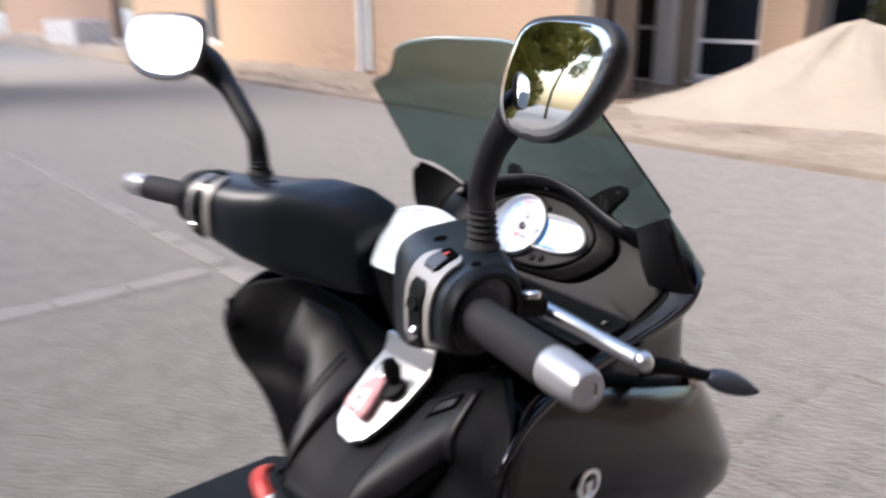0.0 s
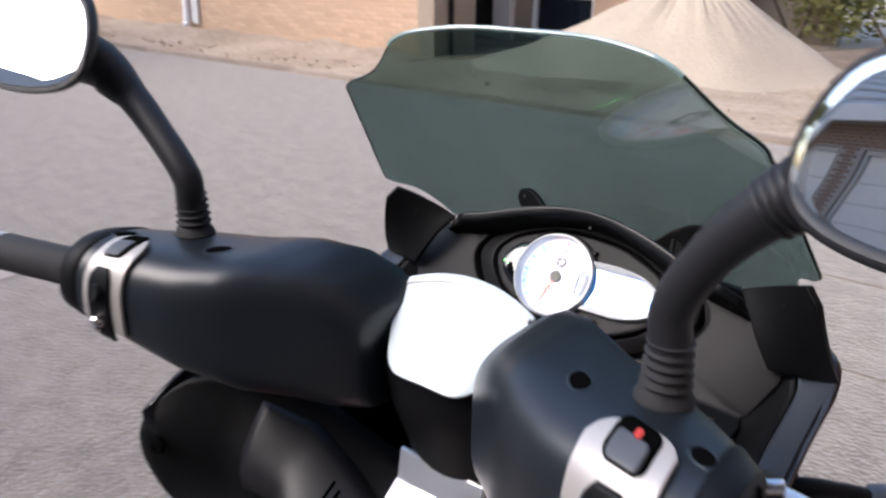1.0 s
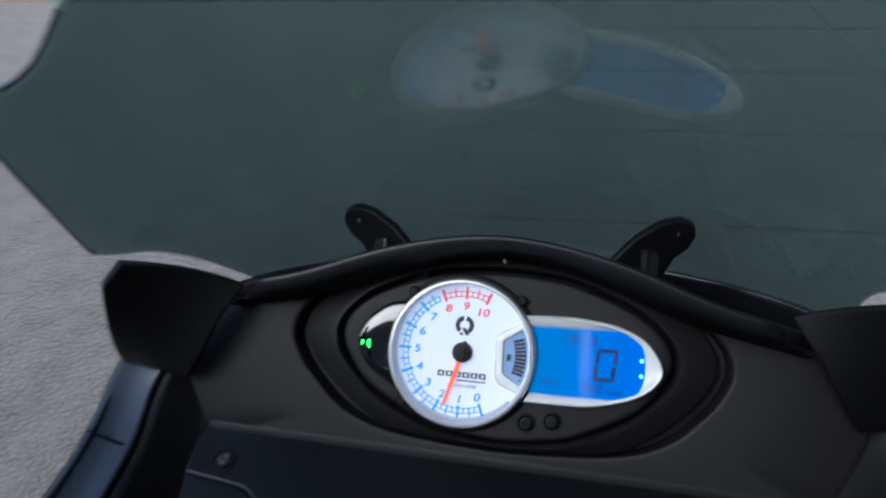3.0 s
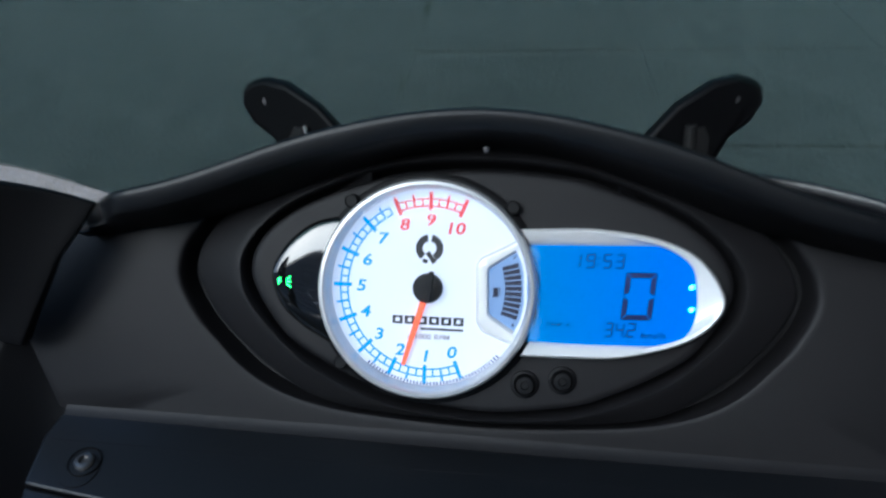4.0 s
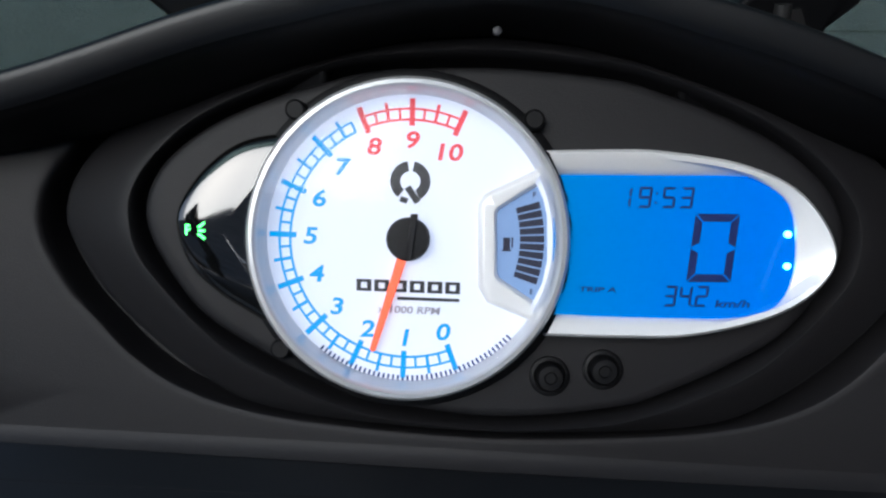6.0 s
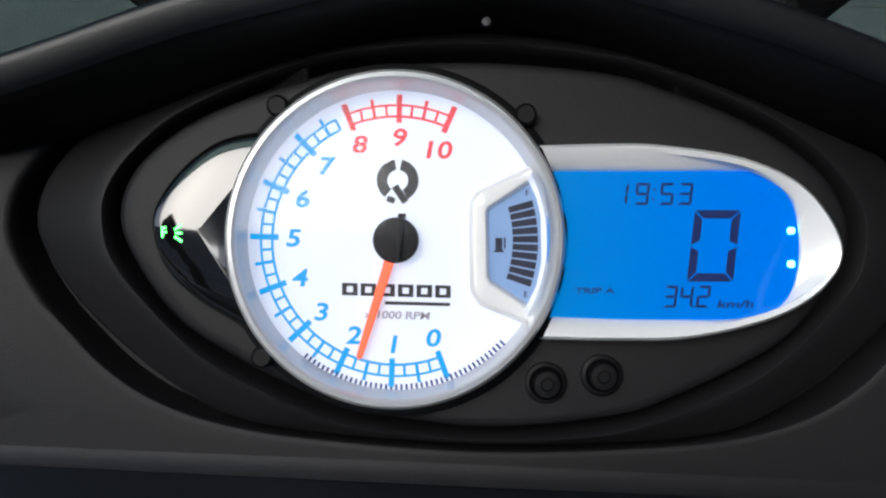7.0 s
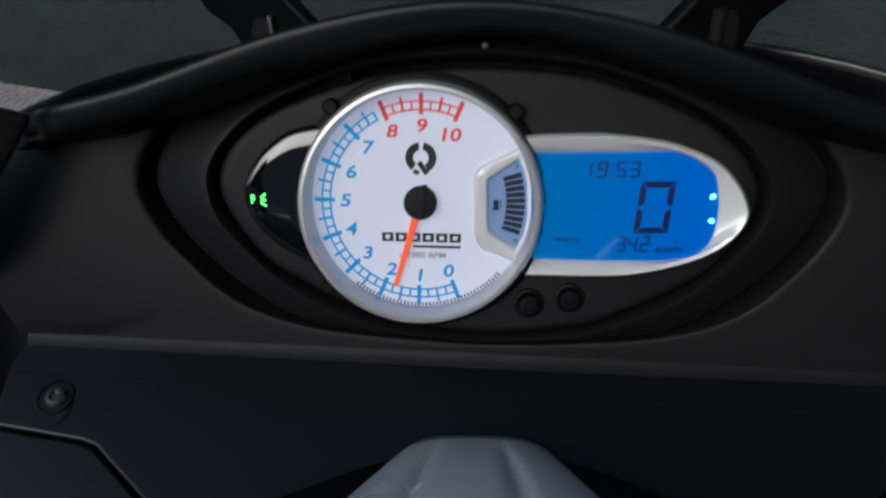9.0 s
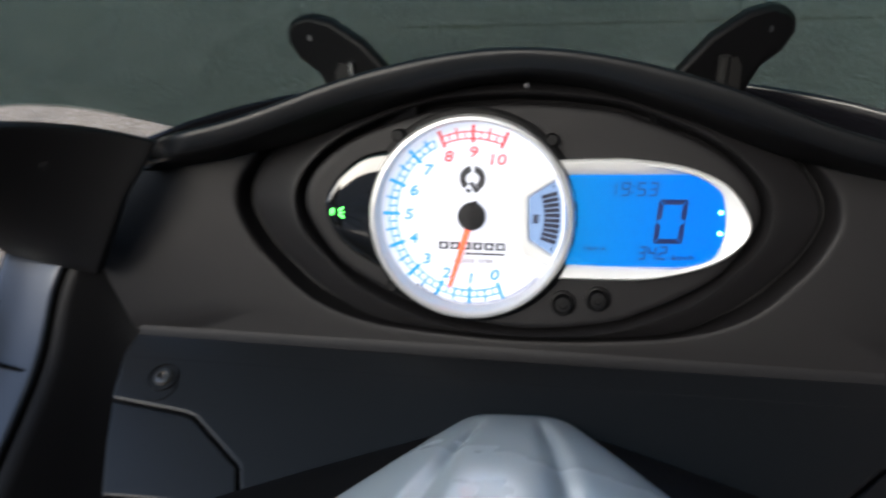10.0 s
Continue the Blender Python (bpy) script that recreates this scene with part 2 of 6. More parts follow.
def tube_rings(path, radii, n=18, flat=1.0):
    """Rings round a path; flat squeezes them along the second axis."""
    p = [Vector(q) for q in path]
    rings = []
    side = None
    for i, c in enumerate(p):
        d = (p[min(i + 1, len(p) - 1)] - p[max(i - 1, 0)]).normalized()
        if side is None:
            side = d.orthogonal().normalized()
        side = (side - d * side.dot(d)).normalized()
        up = d.cross(side)
        r = radii[i]
        rings.append([c + (side * math.cos(a) + up * math.sin(a) * flat) * r for a in (2 * math.pi * k / n for k in range(n))])
    return rings


def tube(name, path, radii, mat, parent=None, label="", n=18, caps=True):
    return mesh_ob(name, *loft(tube_rings(path, radii, n), True, caps), mat, parent, label)


def lathe(profile, origin, axis, n=32):
    """Turned shape: profile of (radius, along)."""
    ax = Vector(axis).normalized()
    s = ax.orthogonal().normalized()
    u = ax.cross(s)
    o = Vector(origin)
    return loft([[o + ax * h + (s * math.cos(a) + u * math.sin(a)) * max(r, 1e-5) for a in (2 * math.pi * k / n for k in range(n))] for r, h in profile])


def slab(outline, place, h0, h1):
    """Verts and faces of an outline (2d) drawn out from h0 to h1 by place(x, y, h)."""
    n = len(outline)
    lo = [place(x, y, h0) for x, y in outline]
    hi = [place(x, y, h1) for x, y in outline]
    return loft([lo, hi])


def box(x0, x1, y0, y1, z0, z1):
    v = [(x, y, z) for z in (z0, z1) for x, y in ((x0, y0), (x1, y0), (x1, y1), (x0, y1))]
    return v, [(3, 2, 1, 0), (4, 5, 6, 7), (0, 1, 5, 4), (1, 2, 6, 5), (2, 3, 7, 6), (3, 0, 4, 7)]


def join(*shapes):
    verts, faces = [], []
    for v, f in shapes:
        o = len(verts)
        verts += list(v)
        faces += [tuple(i + o for i in g) for g in f]
    return verts, faces


def polar(pts, angles, closed_n=10):
    """Radius of a smooth closed outline at each angle."""
    d = spline(pts, closed_n, True)
    a = np.unwrap([math.atan2(q[1], q[0]) for q in d])
    r = np.array([math.hypot(*q) for q in d])
    if a[-1] < a[0]:
        a, r = a[::-1], r[::-1]
    a = np.concatenate([a - 2 * math.pi, a, a + 2 * math.pi])
    r = np.concatenate([r, r, r])
    o = np.argsort(a)
    return np.interp(angles, a[o], r[o])


# =====================================================================
# the scooter: x to its right, y ahead, z up, middle plane x = 0
# =====================================================================
scooter = thing("scooter", (0, 0, 0), "parked dark grey maxi scooter with smoked windscreen and lit instruments", "scooter")
TILT = radians(56.8)
HUB = Vector((-0.021, 0.0, 1.12))
DU = Vector((1, 0, 0))
DV = Vector((0, math.cos(TILT), math.sin(TILT)))
DN = Vector((0, -math.sin(TILT), math.cos(TILT)))
SKEW = math.tan(radians(1.5))


SUNK = [0.0]


def dial(u, v, n=0.0):
    """A place from millimetres on the instrument plane: right, up, out of it; SUNK is how deep the face lies."""
    k = 1 + SUNK[0] / 205
    u, v, n = 11 + (u - 11) * k, 7 + (v - 7) * k, n - SUNK[0]
    return HUB + (DU * u + DV * v + DN * n) * 0.001


def dash(x, v, n=0.0):
    """As dial(), with x from the scooter's middle; the dashboard hangs a little to the right."""
    return dial(x + 21, v - SKEW * x, n)


def flip(shape):
    v, f = shape
    return [(-p[0], p[1], p[2]) for p in v], [g[::-1] for g in f]


# ---- dashboard: panel, groove, rim of the cluster ----
def mirrored(right):
    """A closed outline from its right half, top to bottom."""
    return right + [(-x, y) for x, y in reversed(right) if x > 0]


EYE = mirrored([(0, 43.2), (30, 41.3), (44, 37.7), (59, 32.5), (73, 25.5), (84, 16.0), (88.5, 5.5), (86, -5), (75, -20.4), (61, -29.6), (46, -36.9), (32, -41.8), (0, -45.4)])
CREST = mirrored([(0, 47.6), (30, 45.2), (45, 41.6), (59, 36.3), (74, 28.8), (84, 20.5), (91, 11), (92.5, 2), (88.5, -9.8), (70, -29.0), (54, -38.0), (39, -43.9), (25, -47.0), (0, -48.6)])
FOOTING = mirrored([(0, 54.0), (27, 51.8), (52, 46.0), (80, 36.0), (100, 24.5), (110, 13.0), (113, 2.5), (110.5, -5.5), (103, -17.0), (90, -29.6), (76, -39.8), (62, -46.4), (40, -49.6), (0, -51.2)])
DISH = mirrored([(0, 57.0), (30, 54.3), (74, 43.0), (103, 27.5), (117, 13.0), (120.5, 2), (118.5, -7), (111.5, -18.5), (105, -25.5), (96, -34.6), (84, -42.3), (68, -47.8), (45, -51.2), (0, -53.4)])
RIM = [(-176, 16), (-140, 27.5), (-90, 42.5), (-45, 56), (0, 60), (45, 56), (90, 42.5), (140, 27.5), (176, 16), (187, -18), (188, -24), (186, -30), (172, -60), (170, -63.5), (164, -65.0), (80, -63.6), (0, -62.2), (-80, -60.8), (-164, -59.4), (-170, -58.6), (-172, -55), (-186, -27), (-188, -22), (-187, -18)]
ANG = [2 * math.pi * k / 180 for k in range(180)]
r_eye, r_crest, r_foot, r_dish, r_rim = (polar(p, ANG) for p in (EYE, CREST, FOOTING, DISH, RIM))


def ring_at(rad, n, scale=1.0):
    return [dash(r * scale * math.cos(a), r * scale * math.sin(a), n) for r, a in zip(rad, ANG)]


def between(p, q, f, n):
    return ring_at([d + (e - d) * f for d, e in zip(p, q)], n)


# panel, soft edge of the opening, deep groove, sloping collar with its crest, gap round the cluster
dashboard = mesh_ob("dashboard", *loft([
    ring_at(r_rim, -34, 1.015), ring_at(r_rim, -17, 1.0), ring_at(r_rim, -14.4, 0.994), ring_at(r_rim, -13.4, 0.982),
    between(r_dish, r_rim, 0.30, -13.5), ring_at(r_dish, -13.5, 1.030), ring_at(r_dish, -13.6, 1.014), ring_at(r_dish, -13.9, 1.005), ring_at(r_dish, -14.8, 0.999), ring_at(r_dish, -18.0, 0.993), between(r_dish, r_foot, 0.30, -25.0), between(r_dish, r_foot, 0.85, -25.0),
    between(r_dish, r_foot, 0.97, -18.0), ring_at(r_foot, -13.2), between(r_foot, r_crest, 0.05, -11.6), between(r_foot, r_crest, 0.12, -10.6), between(r_foot, r_crest, 0.80, -4.6), between(r_foot, r_crest, 0.93, -3.6), ring_at(r_crest, -3.4),
    between(r_crest, r_eye, 0.16, -4.2), between(r_crest, r_eye, 0.34, -7.5), between(r_crest, r_eye, 0.65, -15.0), ring_at(r_eye, -17.0, 0.97)], True, False),
    M_DASH, scooter, "matt dark grey moulded dashboard panel")

# ---- hood arch over the cluster ----
def hood_line(x):
    """Height of the hood's lip over the instrument plane's middle."""
    a = abs(x)
    return float(np.interp(a, [0, 20, 44, 67, 80, 101, 118, 135, 160, 190], [65.2, 63.7, 59.0, 52.6, 47.6, 38.6, 33.4, 29.2, 23.2, 17.0]))


def hood_sheet():
    xs = [(-156 + 312 * k / 72) for k in range(73)]
    lip = [hood_line(x) for x in xs]
    lip = np.convolve(np.pad(lip, 4, mode="edge"), np.ones(9) / 9, "valid")
    rows = []
    for x, h in zip(xs, lip):
        a = min(abs(x) / 186, 1)
        base = float(np.interp(abs(x), [0, 20, 35, 50, 65, 80, 95, 120, 150, 160], [51.6, 49.8, 46.4, 41.4, 36.2, 30.2, 25.4, 19.4, 13.9, 12.0]))
        end = min(1, max(0, (156 - abs(x)) / 26))
        n = (20 - 5.5 * a ** 2) * (0.12 + 0.88 * end * end * (3 - 2 * end)) - 9 * (1 - end)
        back, h = h, h - 2.8 * max(0, 1 - (x / 150) ** 2)
        wl = min(8.0, 0.62 * (h - base))
        prof = [(base + 1.0, -22), (base + 0.3, -9 - 5 * a), (base, -3.0 - 8 * a), (base + 1.5, 2.5 - 6 * a), (h - wl - 1.6, n * 0.7), (h - wl, n - 2.4), (h - 0.75 * wl, n - 0.9), (h - 1.0, n + 0.4),
                (h + 0.1, n - 1.4), (h + 0.3, n - 8), (h + 1.2, n - 22), (back - 0.8, n - 42), (back - 3.6, n - 66)]
        rows.append([dash(x, v, m) for v, m in prof])
    return loft(rows, False, False)


hv, hf = hood_sheet()
hood = mesh_ob("hood", hv, hf, M_BLACK, dashboard, "black arched hood over the instruments", angle=55)
# its rounded lip, a little proud of the hood; lip lighter, hood black, to put in light and shade
lip_rows = [[hv[k * 13 + j] + DN * 0.0005 + DV * (0.0006 if j > 7 else 0.0) for j in range(5, 13)] for k in range(3, 70)]
mesh_ob("hood_lip", *loft([[Vector(q) for q in spline(r, 3)] for r in lip_rows], False, False), M_LOWER, hood, "smooth dark grey lip of the hood", angle=70)
mesh_ob("hood_mark", *lathe([(0, 0), (1.2e-3, 0), (1.0e-3, 1.2e-3), (0, 1.4e-3)], dash(0, 49.5, 7), DN, 12), M_GREY, dashboard)

# ---- lower face of the dashboard, with its two corner panels ----
SLOPE = radians(50)


def lower(x, s, h=0.0):
    return dash(x, -61.8 - 0.017 * x - s * math.cos(SLOPE) + h * math.sin(SLOPE), s * math.sin(SLOPE) + h * math.cos(SLOPE) - 12.5)


mesh_ob("lower_panel", *slab([(-168, -0.5), (-80, 0.3), (0, 0.8), (80, 0.3), (168, -0.5), (170.5, 10), (168.5, 31.5), (164, 32.2), (136, 35.5), (131, 37), (108, 56), (104, 70), (-104, 70), (-108, 56), (-131, 37), (-136, 35.5), (-164, 32.2), (-168.5, 31.5), (-170.5, 10)], lower, -8, 1.3),
        M_LOWER, dashboard, "dark grey lower dashboard panel", bevel=0.0012)

# soft rounded crease between the dashboard and its lower face
crease = []
for k in range(57):
    x = -167 + 334 * k / 56
    p0, p1, p2 = dash(x, -56.6 - 0.017 * x, -13.55), dash(x, -61.6 - 0.017 * x, -13.0), lower(x, 12.0, 1.36)
    crease.append([p0 * (1 - q) ** 2 + p1 * 2 * q * (1 - q) + p2 * q * q for q in (j / 10 for j in range(11))])
mesh_ob("panel_crease", *loft(crease, False, False), M_DASH, dashboard, "soft rounded crease of the dashboard", angle=80)
for s in (-1, 1):
    o = [(s * x, y) for x, y in ((167.8, 32.4), (164, 33.0), (136.4, 36.3), (131.5, 37.8), (108.8, 56.6), (105.2, 72), (158, 72), (164, 50))]
    mesh_ob("corner_panel", *slab(o if s > 0 else o[::-1], lower, -8, 1.0), M_LOWER, dashboard, bevel=0.0012)
    c = lower(s * 149.5, 18.5 - 2.0 * s, 1.55)
    nrm = (lower(0, 0, 1) - lower(0, 0, 0)).normalized()
    mesh_ob("bolt_seat", *lathe([(6.4e-3, -1e-3), (6.4e-3, 0.35e-3), (6.1e-3, 0.4e-3), (5.7e-3, -0.2e-3), (5.4e-3, -1.6e-3), (0, -1.8e-3)], c, nrm, 28), M_BLACK, dashboard)
    mesh_ob("bolt_recess", *lathe([(7.6e-3, -1.2e-3), (7.6e-3, 0.05e-3), (7.2e-3, 0.12e-3), (6.9e-3, -0.1e-3), (6.9e-3, -1.2e-3)], lower(s * 149.5 - 0.8, 22.2 - 2.0 * s, 1.35), nrm, 28), M_BLACK, dashboard, "shallow round recess under the bolt")
    mesh_ob("bolt", *lathe([(3.9e-3, -1.7e-3), (3.9e-3, 0.3e-3), (3.2e-3, 1.1e-3), (2.1e-3, 1.3e-3), (1.9e-3, 1.3e-3), (1.8e-3, 0.2e-3), (0, 0.2e-3)], c, nrm, 24), M_BOLT, dashboard)

# ---- instrument cluster ----
cluster = mesh_ob("instrument_panel", *loft([ring_at(r_eye, -16.5, 0.998), ring_at(r_eye, -4.2, 0.995), ring_at(r_eye, -3.1, 0.987), ring_at(r_eye, -2.6, 0.975), ring_at(r_eye, -2.4, 0.94), [dash(-21 + 37.8 * math.cos(a), -0.55 + 37.8 * math.sin(a), -2.4) for a in ANG]], True, False),
                  M_DASH, scooter, "instrument cluster with white rev counter and blue display")

# outer bezel of the rev counter
mesh_ob("bezel_ring", *lathe([(39.6e-3, -9e-3), (39.6e-3, 3e-3), (39.2e-3, 5.6e-3), (38.4e-3, 6.7e-3), (37.4e-3, 6.9e-3), (37.0e-3, 6.4e-3), (36.7e-3, 5.4e-3), (36.5e-3, 2.0e-3), (36.3e-3, -9e-3)], dial(0, 0), DN, 96),
        M_BEZEL, cluster, "satin silver bezel ring")
mesh_ob("collar", *lathe([(42.5e-3, -10e-3), (42.5e-3, -3.5e-3), (42.2e-3, -1.2e-3), (40.8e-3, -0.4e-3), (39.5e-3, -0.4e-3), (39.0e-3, -10e-3)], dial(0, 0), DN, 72), M_BLACK, cluster)
for u, v in ((30.6, 29.5), (-31.5, -27.7), (-28, 31.5)):
    mesh_ob("clip", *lathe([(2.6e-3, -3e-3), (2.6e-3, 1.5e-3), (2.0e-3, 2.2e-3), (0, 2.2e-3)], dial(u, v), DN, 16), M_BLACK, cluster)
SUNK[0] = 4.5
mesh_ob("dial_face", *lathe([(36.5e-3, -2.2e-3), (36.5e-3, 0.0), (0, 0.0)], dial(0, 0), DN, 96), M_FACE, cluster, "white backlit dial face")


def ink(name, shapes, mat, parent, label=""):
    return mesh_ob(name, *join(*shapes), mat, parent, label)


def arc_band(r0, r1, a0, a1, n0=0.05, n1=0.18, seg=60):
    o = [(r1 * math.cos(radians(a0 + (a1 - a0) * k / seg)), r1 * math.sin(radians(a0 + (a1 - a0) * k / seg))) for k in range(seg + 1)]
    i = [(r0 * math.cos(radians(a0 + (a1 - a0) * k / seg)), r0 * math.sin(radians(a0 + (a1 - a0) * k / seg))) for k in range(seg + 1)]
    rings = [[dial(*po, n0), dial(*po, n1), dial(*pi, n1), dial(*pi, n0)] for po, pi in zip(o, i)]
    return loft(rings)


def bar2(cx, cy, w, h, turn=0.0, n0=0.05, n1=0.2):
    c, s = math.cos(radians(turn)), math.sin(radians(turn))
    o = [(cx + x * c - y * s, cy + x * s + y * c) for x, y in ((-w / 2, -h / 2), (w / 2, -h / 2), (w / 2, h / 2), (-w / 2, h / 2))]
    return slab(o, dial, n0, n1)


def rpm_angle(k):
    return -69.6 - 22.4 * k


def ticks(k0, k1):
    out = [arc_band(29.2, 29.8, rpm_angle(k1), rpm_angle(k0)), arc_band(31.9, 32.45, rpm_angle(k1), rpm_angle(k0))]
    for q in range(round(k0 * 4), round(k1 * 4) + 1):
        a = rpm_angle(q / 4)
        if q % 4 == 0:
            r0, r1, w = 28.0, 34.7, 1.35
        elif q % 2 == 0:
            r0, r1, w = 29.4, 34.0, 0.80
        else:
            r0, r1, w = 29.4, 32.3, 0.62
        rm = (r0 + r1) / 2
        out.append(bar2(rm * math.cos(radians(a)), rm * math.sin(radians(a)), r1 - r0, w, a))
    return out


ink("blue_scale", ticks(0, 7.75), M_BLUEINK, cluster, "blue scale marks")
ink("red_scale", ticks(8, 10), M_REDINK, cluster, "red scale marks")


def text_shape(body, size, cx, cy, n=0.12, shear=0.0, wide=1.0, turn=0.0):
    """Letters as a flat mesh on the instrument plane, centred, size in millimetres."""
    cu = bpy.data.curves.new("letters", "FONT")
    cu.body, cu.size, cu.align_x, cu.align_y, cu.shear = body, size, "CENTER", "CENTER", shear
    cu.extrude, cu.resolution_u, cu.offset = 0.06, 3, size * 0.022
    ob = new("letters", cu)
    bpy.context.view_layer.update()
    me = bpy.data.meshes.new_from_object(ob.evaluated_get(bpy.context.evaluated_depsgraph_get()))
    c, s = math.cos(radians(turn)), math.sin(radians(turn))
    v = [dial(cx + p.co.x * wide * c - p.co.y * s, cy + p.co.x * wide * s + p.co.y * c, n + p.co.z) for p in me.vertices]
    f = [tuple(p.vertices) for p in me.polygons]
    bpy.data.objects.remove(ob)
    bpy.data.meshes.remove(me)
    bpy.data.curves.remove(cu)
    return v, f


for k in range(11):
    a = radians(rpm_angle(k))
    r = 24.6 if k not in (10,) else 23.6
    ink("numeral", [text_shape(str(k), 5.8, r * math.cos(a), r * math.sin(a) - 0.3, 0.12, 0.12, 1.25, -1.5)], M_BLUEINK if k < 8 else M_REDINK, cluster)
ink("scale_note", [text_shape("x 1000 RPM", 2.5, 0.2, -17.8, 0.12, 0.1, 1.25, -1.5)], M_PALEINK, cluster, "small grey lettering")
# maker's mark and name as plain shapes
emblem = ink("emblem", [arc_band(2.5, 5.0, -62, 78, 0.05, 0.2, 24), arc_band(2.5, 5.0, 98, 232, 0.05, 0.2, 24), bar2(0.6, -3.3, 1.7, 4.6, 34), bar2(-1.6, -4.6, 1.9, 1.4, -20)], M_DARKINK, cluster, "dark grey ring-shaped emblem")
emblem.matrix_basis = Matrix.Translation((DU * 0.3 + DV * 14.6) * 0.001)
frames = []
for k in range(6):
    cx = -13.2 + 2.15 + 4.42 * k
    frames += [bar2(cx, -10.75 - SKEW * cx, 3.7, 0.75, -1.5), bar2(cx, -12.95 - SKEW * cx, 3.7, 0.75, -1.5), bar2(cx - 1.3, -11.85 - SKEW * cx, 1.1, 1.5, -1.5), bar2(cx + 1.3, -11.85 - SKEW * cx, 1.1, 1.5, -1.5)]
ink("name_mark", frames + [bar2(5, -15.0, 15.5, 0.8, -1.5)], M_DARKINK, cluster, "dark blocks where the maker's name stands")

# needle and its cap
na = radians(-107.4)
nd, ns = (math.cos(na), math.sin(na)), (-math.sin(na), math.cos(na))
needle_o = [(nd[0] * r + ns[0] * w, nd[1] * r + ns[1] * w) for r, w in ((3, -1.25), (28.7, -0.75), (29.4, 0), (28.7, 0.75), (3, 1.25))]
mesh_ob("needle", *slab(needle_o, dial, 1.6, 2.6), M_NEEDLE, cluster, "orange needle", bevel=0.0003)
mesh_ob("needle_cap", *lathe([(5.5e-3, 0.6e-3), (5.5e-3, 3.0e-3), (5.1e-3, 3.6e-3), (3.0e-3, 3.8e-3), (0, 3.8e-3)], dial(0, 0), DN, 32), M_DASH, cluster, "dark needle cap")
mesh_ob("cap_ridge", *slab([(-0.7 + 0.3, -5.2), (0.7 + 0.3, -5.2), (1.0 + 1.5, 6.2), (-0.9 + 1.5, 6.2)], dial, 3.6, 4.6), M_DASH, cluster, bevel=0.0003)

# fuel gauge window
FU = [(31.3, 17.4), (18.8, 11.3), (17.2, 8.6), (17.4, -11.7), (19.6, -15.4), (30.0, -19.6)]
FI = [(31.6, 13.4), (22.4, 7.6), (21.8, 6.6), (22.0, -8.2), (22.6, -9.4), (31.0, -15.0)]
mesh_ob("fuel_frame", *loft([[dial(*p, 0.1) for p in FU], [dial(*p, 1.8) for p in FU], [dial(p[0] + 1.2, p[1] * 0.96, 2.6) for p in FU], [dial(p[0] - 0.7, p[1] * 1.05, 2.5) for p in FI], [dial(*p, 1.0) for p in FI], [dial(*p, 0.1) for p in FI]], False, False),
        M_SILVER, cluster, "silver frame of the fuel gauge", bevel=0.0003)
FB = [(34.2, 6.0), (33.2, 10.2), (31.6, 13.6), (22.2, 7.4), (21.8, 6.6), (22.0, -8.2), (22.6, -9.4), (31.0, -15.2), (33.2, -10.8), (34.4, -5)]
mesh_ob("fuel_display", *slab(FB, dial, 0.05, 0.3), M_FUEL, cluster, "grey-blue fuel display")
for k in range(10):
    a = radians(17.0 - 36.5 * (k + 0.5) / 10)
    b = radians(17.0 - 36.5 * (k + 0.5) / 10 + 1.45)
    a0 = radians(17.0 - 36.5 * (k + 0.5) / 10 - 1.45)
    r0 = 27.6
    ink("fuel_segment", [slab([(r0 * math.cos(a0), r0 * math.sin(a0)), (33.6 * math.cos(a0), 33.6 * math.sin(a0)), (33.6 * math.cos(b), 33.6 * math.sin(b)), (r0 * math.cos(b), r0 * math.sin(b))], dial, 0.32, 0.42)], M_FUELSEG, cluster)
ink("fuel_icon", [bar2(24.3, -0.9, 1.7, 3.0, 0, 0.32, 0.42), bar2(25.7, -0.6, 0.4, 2.6, 0, 0.32, 0.42), bar2(24.3, -2.6, 2.4, 0.4, 0, 0.32, 0.42), text_shape("F", 1.8, 31.0, 11.2, 0.36), text_shape("E", 1.8, 30.6, -12.8, 0.36)], M_FUELSEG, cluster)
# teeth along the bottom only; the bezel wall's shade is put into their colour
ink("serration", [bar2(35.2 * math.cos(radians(a)), 35.2 * math.sin(radians(a)), 2.2, 0.55, a) for a in range(-128, -42, 2)], M_SEG, cluster, "fine dark toothed edge of the face")
SUNK[0] = 0.0
mesh_ob("dial_lens", *lathe([(36.6e-3, 4.4e-3), (36.6e-3, 5.0e-3), (0, 5.4e-3), (0, 5.38e-3)], dial(0, 0), DN, 64), M_LENS, cluster, "clear lens")

# warning lamp window, gloss black, with the green lamp
WIN = [(-27.2, 26.6), (-41, 24.2), (-50.5, 17.9), (-57.0, 9.2), (-58.4, 2.3), (-55, -7), (-48, -14), (-40, -19), (-28.0, -25.8)]
WO = [tuple(q) for q in spline(WIN, 4)] + [(38.0 * math.cos(radians(a)), 38.0 * math.sin(radians(a))) for a in range(222, 136, -6)]
mesh_ob("warning_window", *loft([[dial(-47 + (x + 47) * k, 2 + (y - 2) * k, n) for x, y in WO] for k, n in ((1.0, -3.0), (1.0, -1.6), (0.985, -1.0), (0.95, -0.55), (0.90, -0.25), (0.78, 0.05), (0.6, 0.28), (0.3, 0.44), (0.04, 0.48))]),
        M_GLOSS, cluster, "gloss black domed warning lamp window", angle=70)
